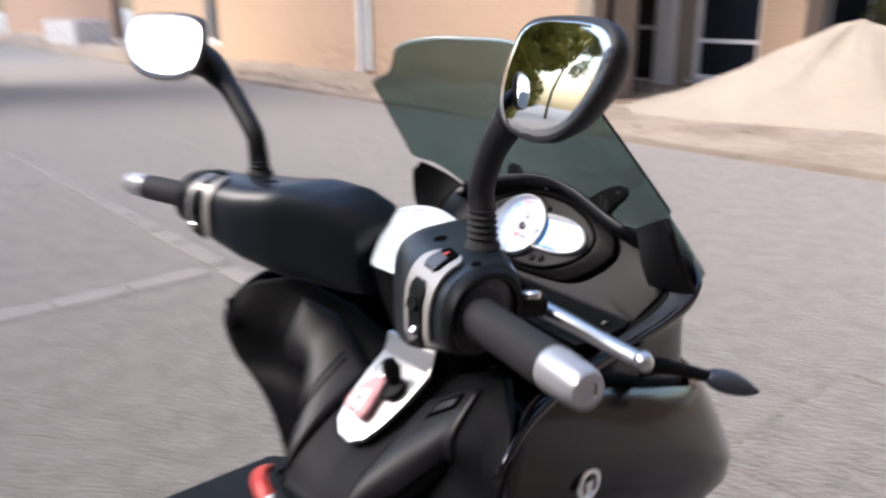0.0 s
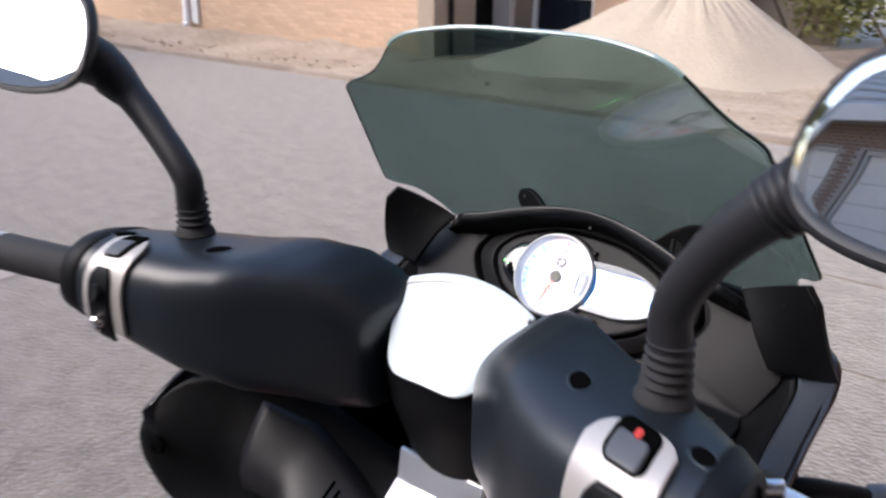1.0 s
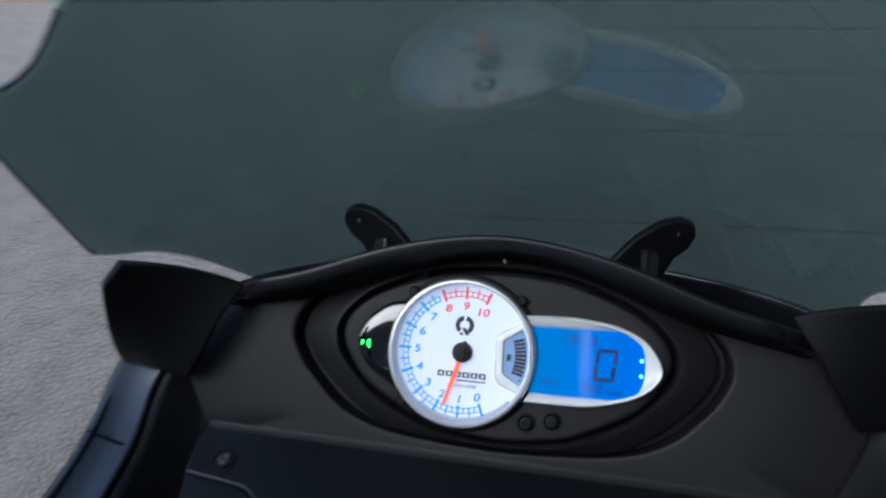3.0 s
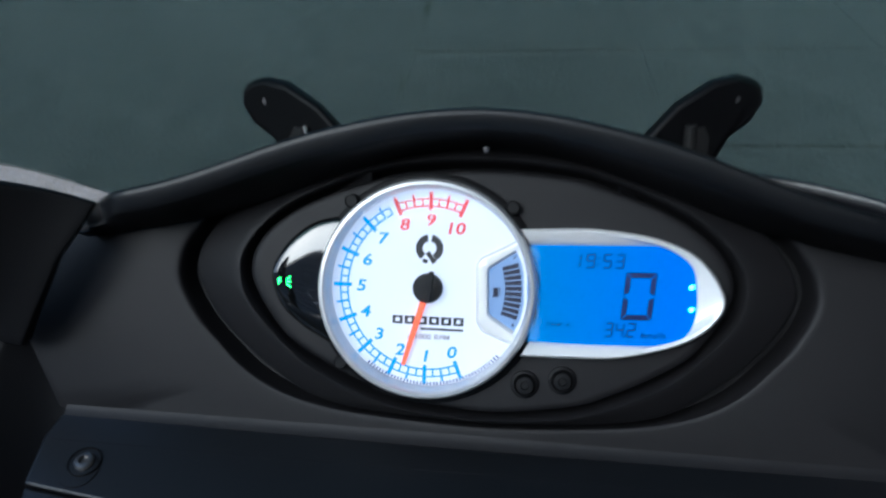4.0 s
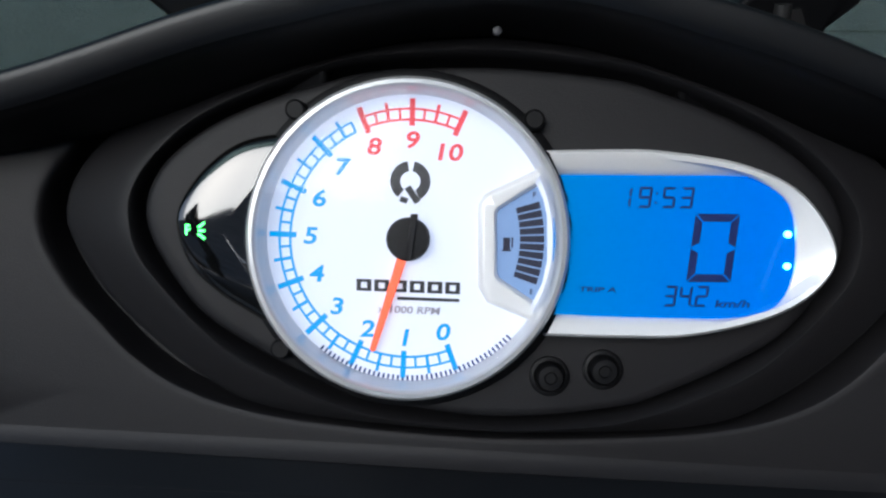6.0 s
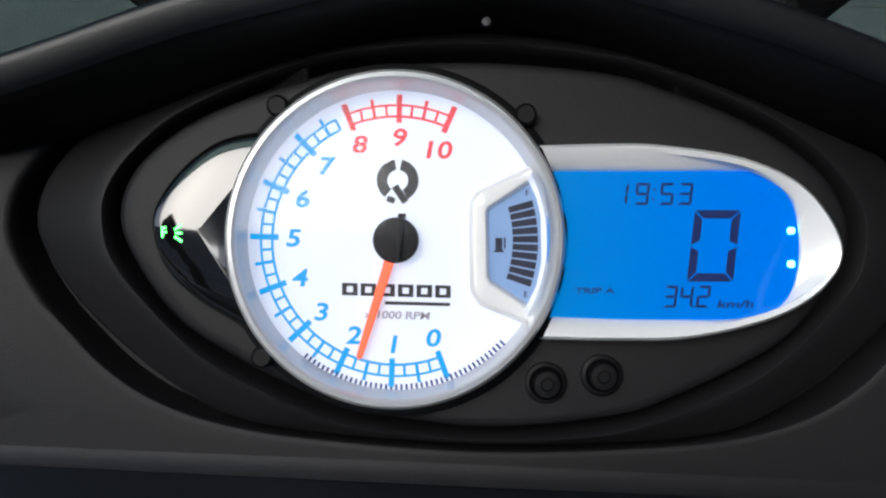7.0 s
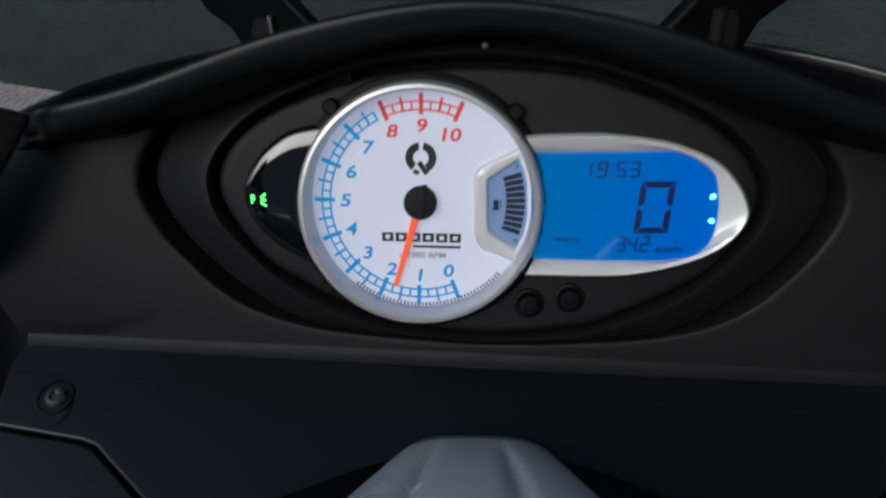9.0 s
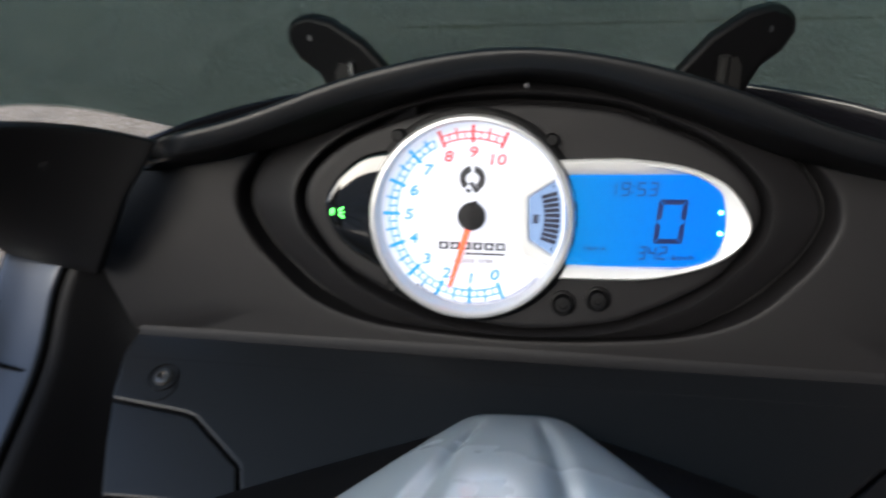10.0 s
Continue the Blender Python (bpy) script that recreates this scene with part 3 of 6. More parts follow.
ink("green_lamp", [text_shape("P", 3.6, -54.9, 1.6, 0.15, 0.0, 1.1), bar2(-51.6, 2.9, 2.2, 0.6, 35, 0.2, 0.42), bar2(-51.3, 1.5, 2.2, 0.6, 0, 0.2, 0.42), bar2(-51.6, 0.1, 2.2, 0.6, -35, 0.2, 0.42)], M_GREEN, cluster, "lit green parking light symbol")

# display and its silver surround
LO = spline([(33.5, 21.9), (50, 22.3), (62, 22.0), (81.5, 18.9), (96, 11.7), (104.2, -1.3), (100.5, -10.8), (89, -18.2), (69.5, -23.0), (52, -23.6), (33.8, -23.3)], 6)
LI = spline([(36.8, 16.2), (60, 16.2), (86, 15.9), (92.2, 11.6), (95, 5.0), (95.3, -7), (91.4, -15.6), (82, -18.7), (66, -19.0), (50, -18.8), (36.8, -18.3)], 6)
mesh_ob("display_surround", *loft([[dial(*p, -2.5) for p in LO], [dial(*p, 3.2) for p in LO], [dial(p[0] - 0.8 * (p[0] - 60) / 40, p[1] * 0.965, 4.2) for p in LO],
                                   [dial(p[0] - 1.8 * (p[0] - 60) / 40, p[1] * 0.91, 3.6) for p in LO], [dial(p[0], p[1] * 1.02, 0.6) for p in LI], [dial(*p, -0.6) for p in LI]], False, False),
        M_SILVER, cluster, "satin silver display surround", angle=50)
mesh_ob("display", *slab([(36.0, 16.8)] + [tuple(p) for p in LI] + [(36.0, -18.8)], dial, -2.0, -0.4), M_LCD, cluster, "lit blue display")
mesh_ob("display_lens", *slab([(36.0, 16.4)] + [(p[0] - 0.4, p[1] * 0.985) for p in LI] + [(36.0, -18.4)], dial, 0.5, 0.8), M_LCDLENS, cluster, "clear matt lens")
for v in (2.1, -5.8):
    mesh_ob("display_lamp", *lathe([(0.85e-3, -0.4e-3), (0.85e-3, 0.3e-3), (0, 0.4e-3)], dial(93.6, v), DN, 12), M_LED, cluster)

SEGS = {"0": "abcdef", "1": "bc", "2": "abged", "3": "abgcd", "4": "fgbc", "5": "afgcd", "9": "abcdfg"}


def digit(ch, x, y, w, h, t, lean=0.13):
    """A seven-segment figure; x, y is its lower left corner."""
    g = t * 0.12
    m = h / 2
    seg = {"a": [(g, h), (w - g, h), (w - t - g, h - t), (t + g, h - t)], "d": [(g, 0), (t + g, t), (w - t - g, t), (w - g, 0)],
           "b": [(w, h - g), (w, m + g), (w - t, m + t * 0.5 + g), (w - t, h - t - g)], "c": [(w, g), (w - t, t + g), (w - t, m - t * 0.5 - g), (w, m - g)],
           "f": [(0, h - g), (t, h - t - g), (t, m + t * 0.5 + g), (0, m + g)], "e": [(0, g), (0, m - g), (t, m - t * 0.5 - g), (t, t + g)],
           "g": [(g, m), (t, m + t / 2), (w - t, m + t / 2), (w - g, m), (w - t, m - t / 2), (t, m - t / 2)]}
    return [slab([(x + px + lean * py, y + py) for px, py in seg[s]], dial, -0.36, -0.24) for s in SEGS[ch]]


for ch, x in (("1", 51.4), ("9", 56.4), ("5", 62.3), ("3", 66.7)):
    ink("clock_figure", digit(ch, x, 8.2, 3.3, 5.3, 0.66), M_SEG, cluster)
ink("clock_colon", [bar2(61.3, 11.9, 0.6, 0.6, 0, -0.36, -0.24), bar2(61.0, 9.6, 0.6, 0.6, 0, -0.36, -0.24)], M_SEG, cluster)
ink("speed_figure", digit("0", 68.9, -10.0, 11.0, 17.0, 2.0, 0.12), M_SEG, cluster, "large speed figure")
for ch, x in (("3", 63.2), ("4", 67.0), ("2", 71.0)):
    ink("trip_figure", digit(ch, x, -16.2, 3.1, 5.3, 0.66), M_SEG, cluster)
ink("trip_point", [bar2(70.5, -15.9, 0.5, 0.5, 0, -0.36, -0.24)], M_SEG, cluster)
ink("unit_letters", [text_shape("km/h", 2.7, 80.4, -15.4, -0.3, 0.15, 1.6)], M_SEG, cluster)
ink("trip_letters", [text_shape("TRIP A", 2.0, 47.0, -12.2, -0.3, 0.1, 1.6)], M_SEG, cluster)
for u, v in ((35.6, -34.2), (49.0, -32.4)):
    b = mesh_ob("button", *lathe([(5.0e-3, -3e-3), (5.0e-3, -1.2e-3), (4.6e-3, -0.9e-3), (4.0e-3, -0.9e-3), (3.7e-3, -1.8e-3), (3.5e-3, 0.8e-3), (3.0e-3, 1.5e-3), (1.6e-3, 1.6e-3), (1.3e-3, 1.2e-3), (0, 1.2e-3)], dial(u, v), DN, 28), M_BLACK, cluster, "round black push button")

# ---- windscreen and its mounts ----
def screen_y(x, z):
    return 0.07 - 1.0 * (z - 1.175) - 2.0 * x * x


HALF = [(0, 1.346), (0.055, 1.3455), (0.095, 1.340), (0.113, 1.334), (0.122, 1.328), (0.142, 1.309), (0.155, 1.300), (0.170, 1.2935), (0.177, 1.288), (0.1795, 1.280),
        (0.192, 1.236), (0.204, 1.192), (0.2045, 1.185), (0.199, 1.180), (0.188, 1.1745), (0.179, 1.158), (0.174, 1.138), (0.169, 1.112), (0.165, 1.085), (0.140, 1.066), (0.08, 1.058), (0, 1.056)]


def screen_shape():
    h = [(p[0], p[1]) for p in spline(HALF, 3)]
    low = lambda x, z: (x + 0.010 * max(0, min(1, (1.165 - z) / 0.03)) * (x > 0.12), z)
    out = [low(x, z) for x, z in h] + [(-x, z) for x, z in reversed(h[1:-1])]
    cx, cz = 0.0, 1.225
    rings = []
    for f in (1.0, 0.985, 0.9, 0.75, 0.55, 0.35, 0.15, 0.02):
        rings.append([Vector((cx + (x - cx) * f, screen_y(cx + (x - cx) * f, cz + (z - cz) * f), cz + (z - cz) * f)) for x, z in out])
    return loft(rings, True, False)


v, f = screen_shape()
n_out = len(v) // 8
f.append(tuple(range(7 * n_out, 8 * n_out)))
screen = mesh_ob("windscreen", v, f, M_SCREEN, scooter, "smoked grey-green curved windscreen", solid=0.0035)
screen.visible_shadow = False
# polished rim along the upper edge
rim_pts = [(-x, z) for x, z in reversed(HALF[1:5])] + HALF[:5]
rim_line = [(x, screen_y(x, z) - 0.0005, z + 0.0005) for x, z in [tuple(p) for p in spline(rim_pts, 5)]]
tube("screen_rim", rim_line, [0.0017] * len(rim_line), material("rim of the screen", (0.25, 0.36, 0.36), 0.15, coat=0.5), screen, "pale polished edge", 8)

for s in (-1, 1):
    edge = [(s * p[0], p[1]) for p in spline(HALF[4:13], 4)]
    tube("screen_edge", [(x, screen_y(x, z), z) for x, z in edge], [0.0009] * len(edge), M_DEEP, screen, "dark side edge of the screen", 6)
M_STAY = material("dull post metal", (0.03, 0.03, 0.03), 0.45, metal=0.5, grain=0.2, grain_scale=1500)
for s in (-1, 1):
    # black ear behind the screen
    tip = Vector((0.088 if s > 0 else -0.084, 0.050, 1.1725))
    ear = [(-0.0105, -0.002), (-0.0100, 0.0035), (-0.0070, 0.0068), (-0.001, 0.0080), (0.008, 0.0070), (0.021, 0.0003), (0.034, -0.012), (0.042, -0.022), (0.040, -0.034), (0.016, -0.034), (0.013, -0.044), (0.006, -0.044), (0.006, -0.026), (0.000, -0.015), (-0.007, -0.009)]
    up = Vector((0, 0.20, 0.98)).normalized()
    out = Vector((0, -0.98, 0.20)).normalized()
    rows = [[tip + Vector((-s * x, -0.35 * max(x, 0), 0)) + up * y + out * h for x, y in ear] for h in (-0.004, 0.004)]
    br = mesh_ob("screen_bracket", *loft(rows), M_BLACK, scooter, "black screen mounting ear", bevel=0.002)
    mesh_ob("rivet", *lathe([(2.4e-3, 0), (2.4e-3, 1.0e-3), (1.5e-3, 1.8e-3), (0, 1.9e-3)], tip + out * 0.004, out, 16), M_STEEL, br)
    on_ear = lambda x, y, h: tip + Vector((-s * x, -0.35 * max(x, 0), 0)) + up * y + out * h
    mesh_ob("stay_plate", *loft([[on_ear(x, y, h) for x, y in ((0.0080, -0.040), (0.0145, -0.040), (0.0142, -0.0085), (0.0105, -0.0085), (0.0082, -0.0125))] for h in (0.0035, 0.0058)]), M_STAY, br, "dull grey flat post")
    # chrome on the left puts in a glint; the right edge stays dull
    mesh_ob("stay_edge", *loft(tube_rings([on_ear(0.0155, y, 0.0052) for y in (-0.034, -0.024, -0.014, -0.0070)], [0.0012 if s < 0 else 0.0022] * 4, 10)), M_CHROME if s < 0 else M_STAY, br, "bright edge of the post" if s < 0 else "dull grey metal post")
    # wing at the side, carrying the lower corner of the screen
    INNER = [(0.144, 1.148), (0.150, 1.140), (0.157, 1.132), (0.165, 1.118), (0.178, 1.097)]
    OUTER = [(0.1975, 1.1755), (0.208, 1.1635), (0.2125, 1.146), (0.219, 1.123), (0.2265, 1.097)]
    def along(line, q):
        return np.array([np.interp(q * 4, range(5), [p[k] for p in line]) for k in (0, 1)])
    rows = [(along(INNER, k / 20), along(OUTER, k / 20)) for k in range(21)]
    def wing(u, w):
        i = round(u * 20)
        x, z = rows[i][0] + (rows[i][1] - rows[i][0]) * w
        f = (1.165 - z) / 0.067
        y = (-0.024 + 0.69 * (0.206 - x)) * (1 - f) - 0.26 * (0.226 - x) * f
        return Vector((s * x, y + 0.003, z))
    v, f = sheet(wing, 20, 16)
    fl = mesh_ob("side_wing", v, f, M_BLACK, scooter, "black side mount of the screen", angle=30, solid=0.006, bevel=0.0008)
    mesh_ob("rivet", *lathe([(4.0e-3, 0), (4.0e-3, 1.2e-3), (2.0e-3, 2.2e-3), (0, 2.3e-3)], (s * 0.183, -0.006, 1.152), (0, -0.9, 0.4), 16), M_BLACK, fl)

# ---- front fairing: an open shell from one knee round the nose to the other ----
RIMLINE = [(0.249, -0.292, 1.028), (0.242, -0.248, 1.056), (0.232, -0.170, 1.070), (0.227, -0.085, 1.076), (0.227, -0.040, 1.083), (0.228, 0.000, 1.096), (0.216, 0.028, 1.108), (0.165, 0.080, 1.112), (0.085, 0.120, 1.108), (0.0, 0.135, 1.106)]
LIP = [(x - 0.003 * (x > 0), y - 0.002 * (y > 0.01), z - 0.011) for x, y, z in RIMLINE]
NECK = [(0.236, -0.285, 1.000), (0.222, -0.240, 1.030), (0.206, -0.170, 1.046), (0.203, -0.085, 1.048), (0.203, -0.035, 1.050), (0.200, 0.018, 1.052), (0.186, 0.045, 1.054), (0.145, 0.088, 1.056), (0.078, 0.122, 1.052), (0.0, 0.135, 1.050)]
FOOT = [(0.226, -0.270, 0.940), (0.210, -0.230, 0.96), (0.198, -0.170, 0.97), (0.196, -0.085, 0.96), (0.198, -0.035, 0.95), (0.196, 0.030, 0.94), (0.180, 0.070, 0.93), (0.145, 0.11, 0.92), (0.078, 0.145, 0.915), (0.0, 0.16, 0.91)]


def both_sides(rows, n_col, n_row):
    """A smooth shell through rows of the right half, mirrored to the left."""
    full = [[np.array(p) for p in r] + [np.array((-p[0], p[1], p[2])) for p in reversed(r[:-1])] for r in rows]
    cols = [spline([row[k] for row in full], n_row) for k in range(len(full[0]))]
    return loft([spline([c[i] for c in cols], n_col) for i in range(len(cols[0]))], False, False)


mesh_ob("front_fairing", *both_sides((RIMLINE, LIP, NECK, FOOT), 4, 4), M_PAINT, scooter, "dark grey glossy upper fairing", solid=0.006, angle=50, offset=1.0)
# lower nose: a broad body with a crease along the flank, tucked in below it
TOPLINE = [(0.226, -0.252, 1.050), (0.221, -0.215, 1.060), (0.217, -0.12, 1.029), (0.215, -0.04, 1.003), (0.211, 0.035, 0.977), (0.190, 0.080, 0.965), (0.150, 0.125, 0.955), (0.080, 0.165, 0.945), (0.0, 0.180, 0.940)]
CREASE = [(0.230, -0.268, 1.012), (0.237, -0.205, 0.990), (0.242, -0.12, 0.966), (0.243, -0.03, 0.941), (0.238, 0.050, 0.898), (0.224, 0.113, 0.858), (0.190, 0.166, 0.842), (0.115, 0.215, 0.828), (0.0, 0.240, 0.820)]


def between_rows(f, swell, drop=0.0):
    return [tuple(np.array(a) * (1 - f) + np.array(b) * f + np.array((swell * (a[0] > 0), 0, drop))) for a, b in zip(TOPLINE, CREASE)]


def under(k, drop, back=0.0):
    tuck = lambda y: 1 - 2.4 * max(0, min(drop, 0.25) - 0.055) * max(0, min(1, (-0.12 - y) / 0.12))
    return [(x * k * tuck(y), y - back * max(y + 0.05, 0) * 4, z - drop) for x, y, z in CREASE]


ROOT = [(x * (0.985 if y < -0.2 else 0.93), y + (0.020 if y < -0.2 else -0.006), z - 0.014) for x, y, z in TOPLINE]
mesh_ob("nose_fairing", *both_sides((ROOT, TOPLINE, between_rows(0.35, 0.004, 0.004), between_rows(0.75, 0.003, 0.003), CREASE, under(0.992, 0.014), under(0.972, 0.035), under(0.925, 0.075, 0.1), under(0.88, 0.22, 0.2), under(0.78, 0.5, 0.3)), 4, 3), M_PAINT, scooter, "dark grey glossy lower nose fairing", solid=0.005, angle=50, offset=-1.0)
# inner face between the dashboard and the fairing rim: outer strip, joint, hollow made black for its shade
SEAM = [(0.198, 0.000, 1.096), (0.202, -0.014, 1.086), (0.201, -0.042, 1.0735), (0.201, -0.085, 1.066), (0.204, -0.145, 1.054)]
EDGE_OUT = [(0.2255, 0.002, 1.0975), (0.2265, -0.020, 1.0895), (0.226, -0.045, 1.082), (0.2255, -0.085, 1.0755), (0.229, -0.150, 1.068)]
EDGE_IN = [(0.150, 0.012, 1.082), (0.148, -0.002, 1.070), (0.142, -0.020, 1.050), (0.140, -0.048, 1.030), (0.140, -0.110, 1.012)]
for s in (-1, 1):
    def strip(a, b, dip):
        mid = [((p[0] + q[0]) / 2, (p[1] + q[1]) / 2 + dip * 0.4, (p[2] + q[2]) / 2 - dip) for p, q in zip(a, b)]
        cols = [[np.array(v) for v in spline(line, 4)] for line in (a, mid, b)]
        return [[Vector((s * v[0], v[1], v[2])) for v in spline([c[k] for c in cols], 6)] for k in range(len(cols[0]))]
    mesh_ob("inner_strip", *loft(strip(SEAM, EDGE_OUT, 0.0015), False, False), M_INNER, scooter, "smooth dark inner edge of the fairing", solid=0.003, angle=70)
    low = [(x - 0.0015, y, z - 0.002) for x, y, z in SEAM]
    mesh_ob("inner_hollow", *loft(strip(EDGE_IN, low, 0.008), False, False), M_BLACK, scooter, "dark hollow beside the dashboard", solid=0.003, angle=70)
    jl = [(s * (x - 0.001), y, z - 0.0006) for x, y, z in [tuple(q) for q in spline(SEAM[:4], 5)]]
    tube("fairing_joint", jl, [0.0010] * len(jl), M_DEEP, scooter, "", 6)
    if s < 0:
        jl = [(s * x, y, z) for x, y, z in ((0.202, -0.046, 1.0730), (0.214, -0.046, 1.0785), (0.2258, -0.046, 1.0826))]
        tube("fairing_joint", jl, [0.0009] * 3, M_DEEP, scooter, "", 6)
# badge on the right flank, lamp edge, turn signal
badge_c = Vector((0.2365, -0.170, 0.955))
mesh_ob("badge", *join(lathe([(0.017, 0.0), (0.017, 0.002), (0.0155, 0.0035), (0.0115, 0.0035), (0.0105, 0.002), (0.0105, 0.0)], badge_c, (1, 0.02, 0.05), 28),
                       ([Vector(q) + badge_c for q in box(0.0, 0.003, -0.004, 0.004, -0.012, 0.004)[0]], box(0, 1, 0, 1, 0, 1)[1])),
        M_CHROME, scooter, "chrome ring-shaped badge on the flank")
mk = [(0.2300, 0.048, 0.874), (0.2235, 0.080, 0.860), (0.2150, 0.112, 0.846)]
mesh_ob("side_marker", *loft(tube_rings([tuple(q) for q in spline(mk, 4)], [0.001, 0.003, 0.0042, 0.0048, 0.005, 0.005, 0.0046, 0.0035, 0.001], 10, 0.5)), M_ORANGE, scooter, "amber side marker")
sig = tube("turn_signal", [tuple(p) for p in spline([(0.212, -0.068, 1.030), (0.228, -0.055, 1.036), (0.250, -0.036, 1.032), (0.264, -0.024, 1.028)], 4)], [0.008, 0.0085, 0.009, 0.009, 0.0085, 0.008, 0.0075, 0.007, 0.007, 0.0068, 0.0066, 0.0065, 0.006], M_BLACK, scooter, "turn signal stalk on the flank", 14)
mesh_ob("signal_lens", *loft(tube_rings([(0.262, -0.026, 1.028), (0.266, -0.022, 1.027), (0.274, -0.016, 1.025), (0.284, -0.009, 1.022), (0.293, -0.002, 1.019), (0.300, 0.003, 1.017), (0.303, 0.006, 1.016)], [0.006, 0.010, 0.0125, 0.012, 0.009, 0.0045, 0.001], 16, 0.8)), M_INNER, sig, "smooth grey tapering lens")

# ---- knee shield with glove boxes, ignition plate ----
def shield(a, b):
    """a: -1 to 1 across, b: 0 at the top edge to 1 at the floor."""
    x = 0.248 * a
    e = abs(a)
    g = [0, 0.22, 0.35, 0.5, 0.75, 0.92, 1]
    rows = (((-0.165, -0.168, -0.175, -0.185, -0.225, -0.262, -0.285), (0.992, 0.996, 1.012, 1.032, 1.062, 1.052, 1.026), 1.0),
            ((-0.285, -0.288, -0.262, -0.240, -0.252, -0.282, -0.296), (0.922, 0.926, 0.955, 0.983, 1.002, 1.008, 1.004), 1.0),
            ((-0.330, -0.330, -0.290, -0.242, -0.255, -0.278, -0.288), (0.885, 0.885, 0.900, 0.945, 0.955, 0.955, 0.958), 0.975),
            ((-0.375, -0.360, -0.310, -0.258, -0.262, -0.268, -0.272), (0.835, 0.835, 0.838, 0.842, 0.846, 0.850, 0.850), 0.64),
            ((-0.430, -0.410, -0.300, -0.260, -0.250, -0.250, -0.250), (0.42, 0.42, 0.42, 0.42, 0.42, 0.42, 0.42), 0.55))
    pts = spline([np.array((x * k, float(np.interp(e, g, ys)), float(np.interp(e, g, zs)))) for ys, zs, k in rows], 10)
    q = b * (len(pts) - 1)
    i = min(int(q), len(pts) - 2)
    return Vector(pts[i] + (pts[i + 1] - pts[i]) * (q - i))


knee = mesh_ob("knee_shield", *sheet(lambda u, w: shield(2 * u - 1, w), 64, 36), M_BLACK, scooter, "black inner knee shield", solid=0.006, angle=60)
for s in (-1, 1):
    def lid(u, w, s=s):
        a = 0.21 + (0.46 if s < 0 else 0.34) * u
        p = shield(s * a, 0.07 + 0.38 * w)
        bulge = 0.0045 + 0.003 * (1 - abs(2 * u - 1) ** 8) * (1 - abs(2 * w - 1) ** 8)
        return p + Vector((0, -0.75, 0.66)) * bulge
    g = mesh_ob("glove_box_lid", *sheet(lid, 14, 14), M_LID, knee, "dark grey glove box lid", solid=0.006, angle=60)
    if s < 0:
        mesh_ob("hole", *lathe([(0.008, -0.002), (0.008, 0.001), (0.006, 0.0012), (0.0055, -0.003), (0, -0.003)], shield(s * 0.935, 0.30) + Vector((0, -0.006, 0.002)), (0, -0.95, 0.3), 20), M_DEEP, knee)
for du in (0.60, 0.68):
    line = [shield(-(0.21 + 0.34 * (1 - du)), 0.11 + 0.32 * k / 8) + Vector((0, -0.75, 0.66)) * 0.0110 for k in range(9)]
    mesh_ob("lid_groove", *loft(tube_rings(line, [0.0014] * 9, 6)), M_DEEP, knee, "dark groove in the lid")
for name, a0, a1, b0, b1, h, mat, lab in (("latch", 0.335, 0.475, 0.100, 0.150, 0.0115, M_DEEP, "black recessed latch"), ("latch_plate", 0.355, 0.455, 0.112, 0.140, 0.0125, M_GREY, "grey latch plate")):
    mesh_ob(name, *sheet(lambda u, w: shield(a0 + (a1 - a0) * u, b0 + (b1 - b0) * w) + Vector((0, -0.6, 0.8)) * h, 10, 6), mat, knee, lab, solid=0.001)

# ignition plate: a sloping silver tray with an upright back
PL = [(-0.040, 0.0), (0.043, 0.0), (0.043, 0.030), (0.036, 0.070), (0.026, 0.096), (0.012, 0.107), (-0.010, 0.105), (-0.027, 0.092), (-0.036, 0.070), (-0.040, 0.030)]
p_top = Vector((-0.002, -0.198, 1.003))
p_dir = Vector((0, -0.80, -0.60))
p_n = Vector((0, -0.60, 0.80))
plate = lambda x, y, h: p_top + Vector((x, 0, 0)) + p_dir * y + p_n * h
ign = mesh_ob("ignition_plate", *slab(PL, plate, -0.006, 0.002), M_ALU, scooter, "brushed silver ignition plate", bevel=0.0015)
mesh_ob("upright", *loft([[plate(-0.038, 0.001, 0.0), plate(0.041, 0.001, 0.0), plate(0.039, -0.022, 0.012), plate(-0.045, -0.023, 0.008)], [plate(-0.038, 0.004, 0.0), plate(0.041, 0.004, 0.0), plate(0.039, -0.019, 0.014), plate(-0.045, -0.020, 0.010)]]), M_ALU, ign, "polished upright back of the plate", bevel=0.001)
mesh_ob("edge_bead", *loft(tube_rings([tuple(q) for q in spline([plate(0.039, -0.022, 0.013), plate(0.043, 0.0, 0.003), plate(0.043, 0.03, 0.002), plate(0.036, 0.07, 0.002), plate(0.026, 0.096, 0.002)], 4)], [0.0016] * 17, 8)), M_ALU, ign)
mesh_ob("lock", *lathe([(0.015, 0), (0.015, 0.006), (0.0135, 0.008), (0.010, 0.008), (0.009, 0.006), (0, 0.006)], plate(0.017, 0.034, 0.002), p_n, 32), M_BLACK, ign, "black ignition lock")

# ---- handlebar ----
bars = mesh_ob("handlebar_column", *loft([[Vector((hw * math.cos(a) * (1 if abs(math.cos(a)) > 2 else 1), yc + ry * math.sin(a), zc)) for a in (2 * math.pi * k / 32 for k in range(32))]
               for hw, ry, yc, zc in ((0.060, 0.042, -0.172, 1.128), (0.066, 0.046, -0.174, 1.105), (0.064, 0.046, -0.166, 1.070), (0.058, 0.042, -0.150, 1.020), (0.056, 0.040, -0.135, 0.965), (0.050, 0.04, -0.12, 0.90))]),
               M_BLACK, scooter, "black centre of the handlebar cover")


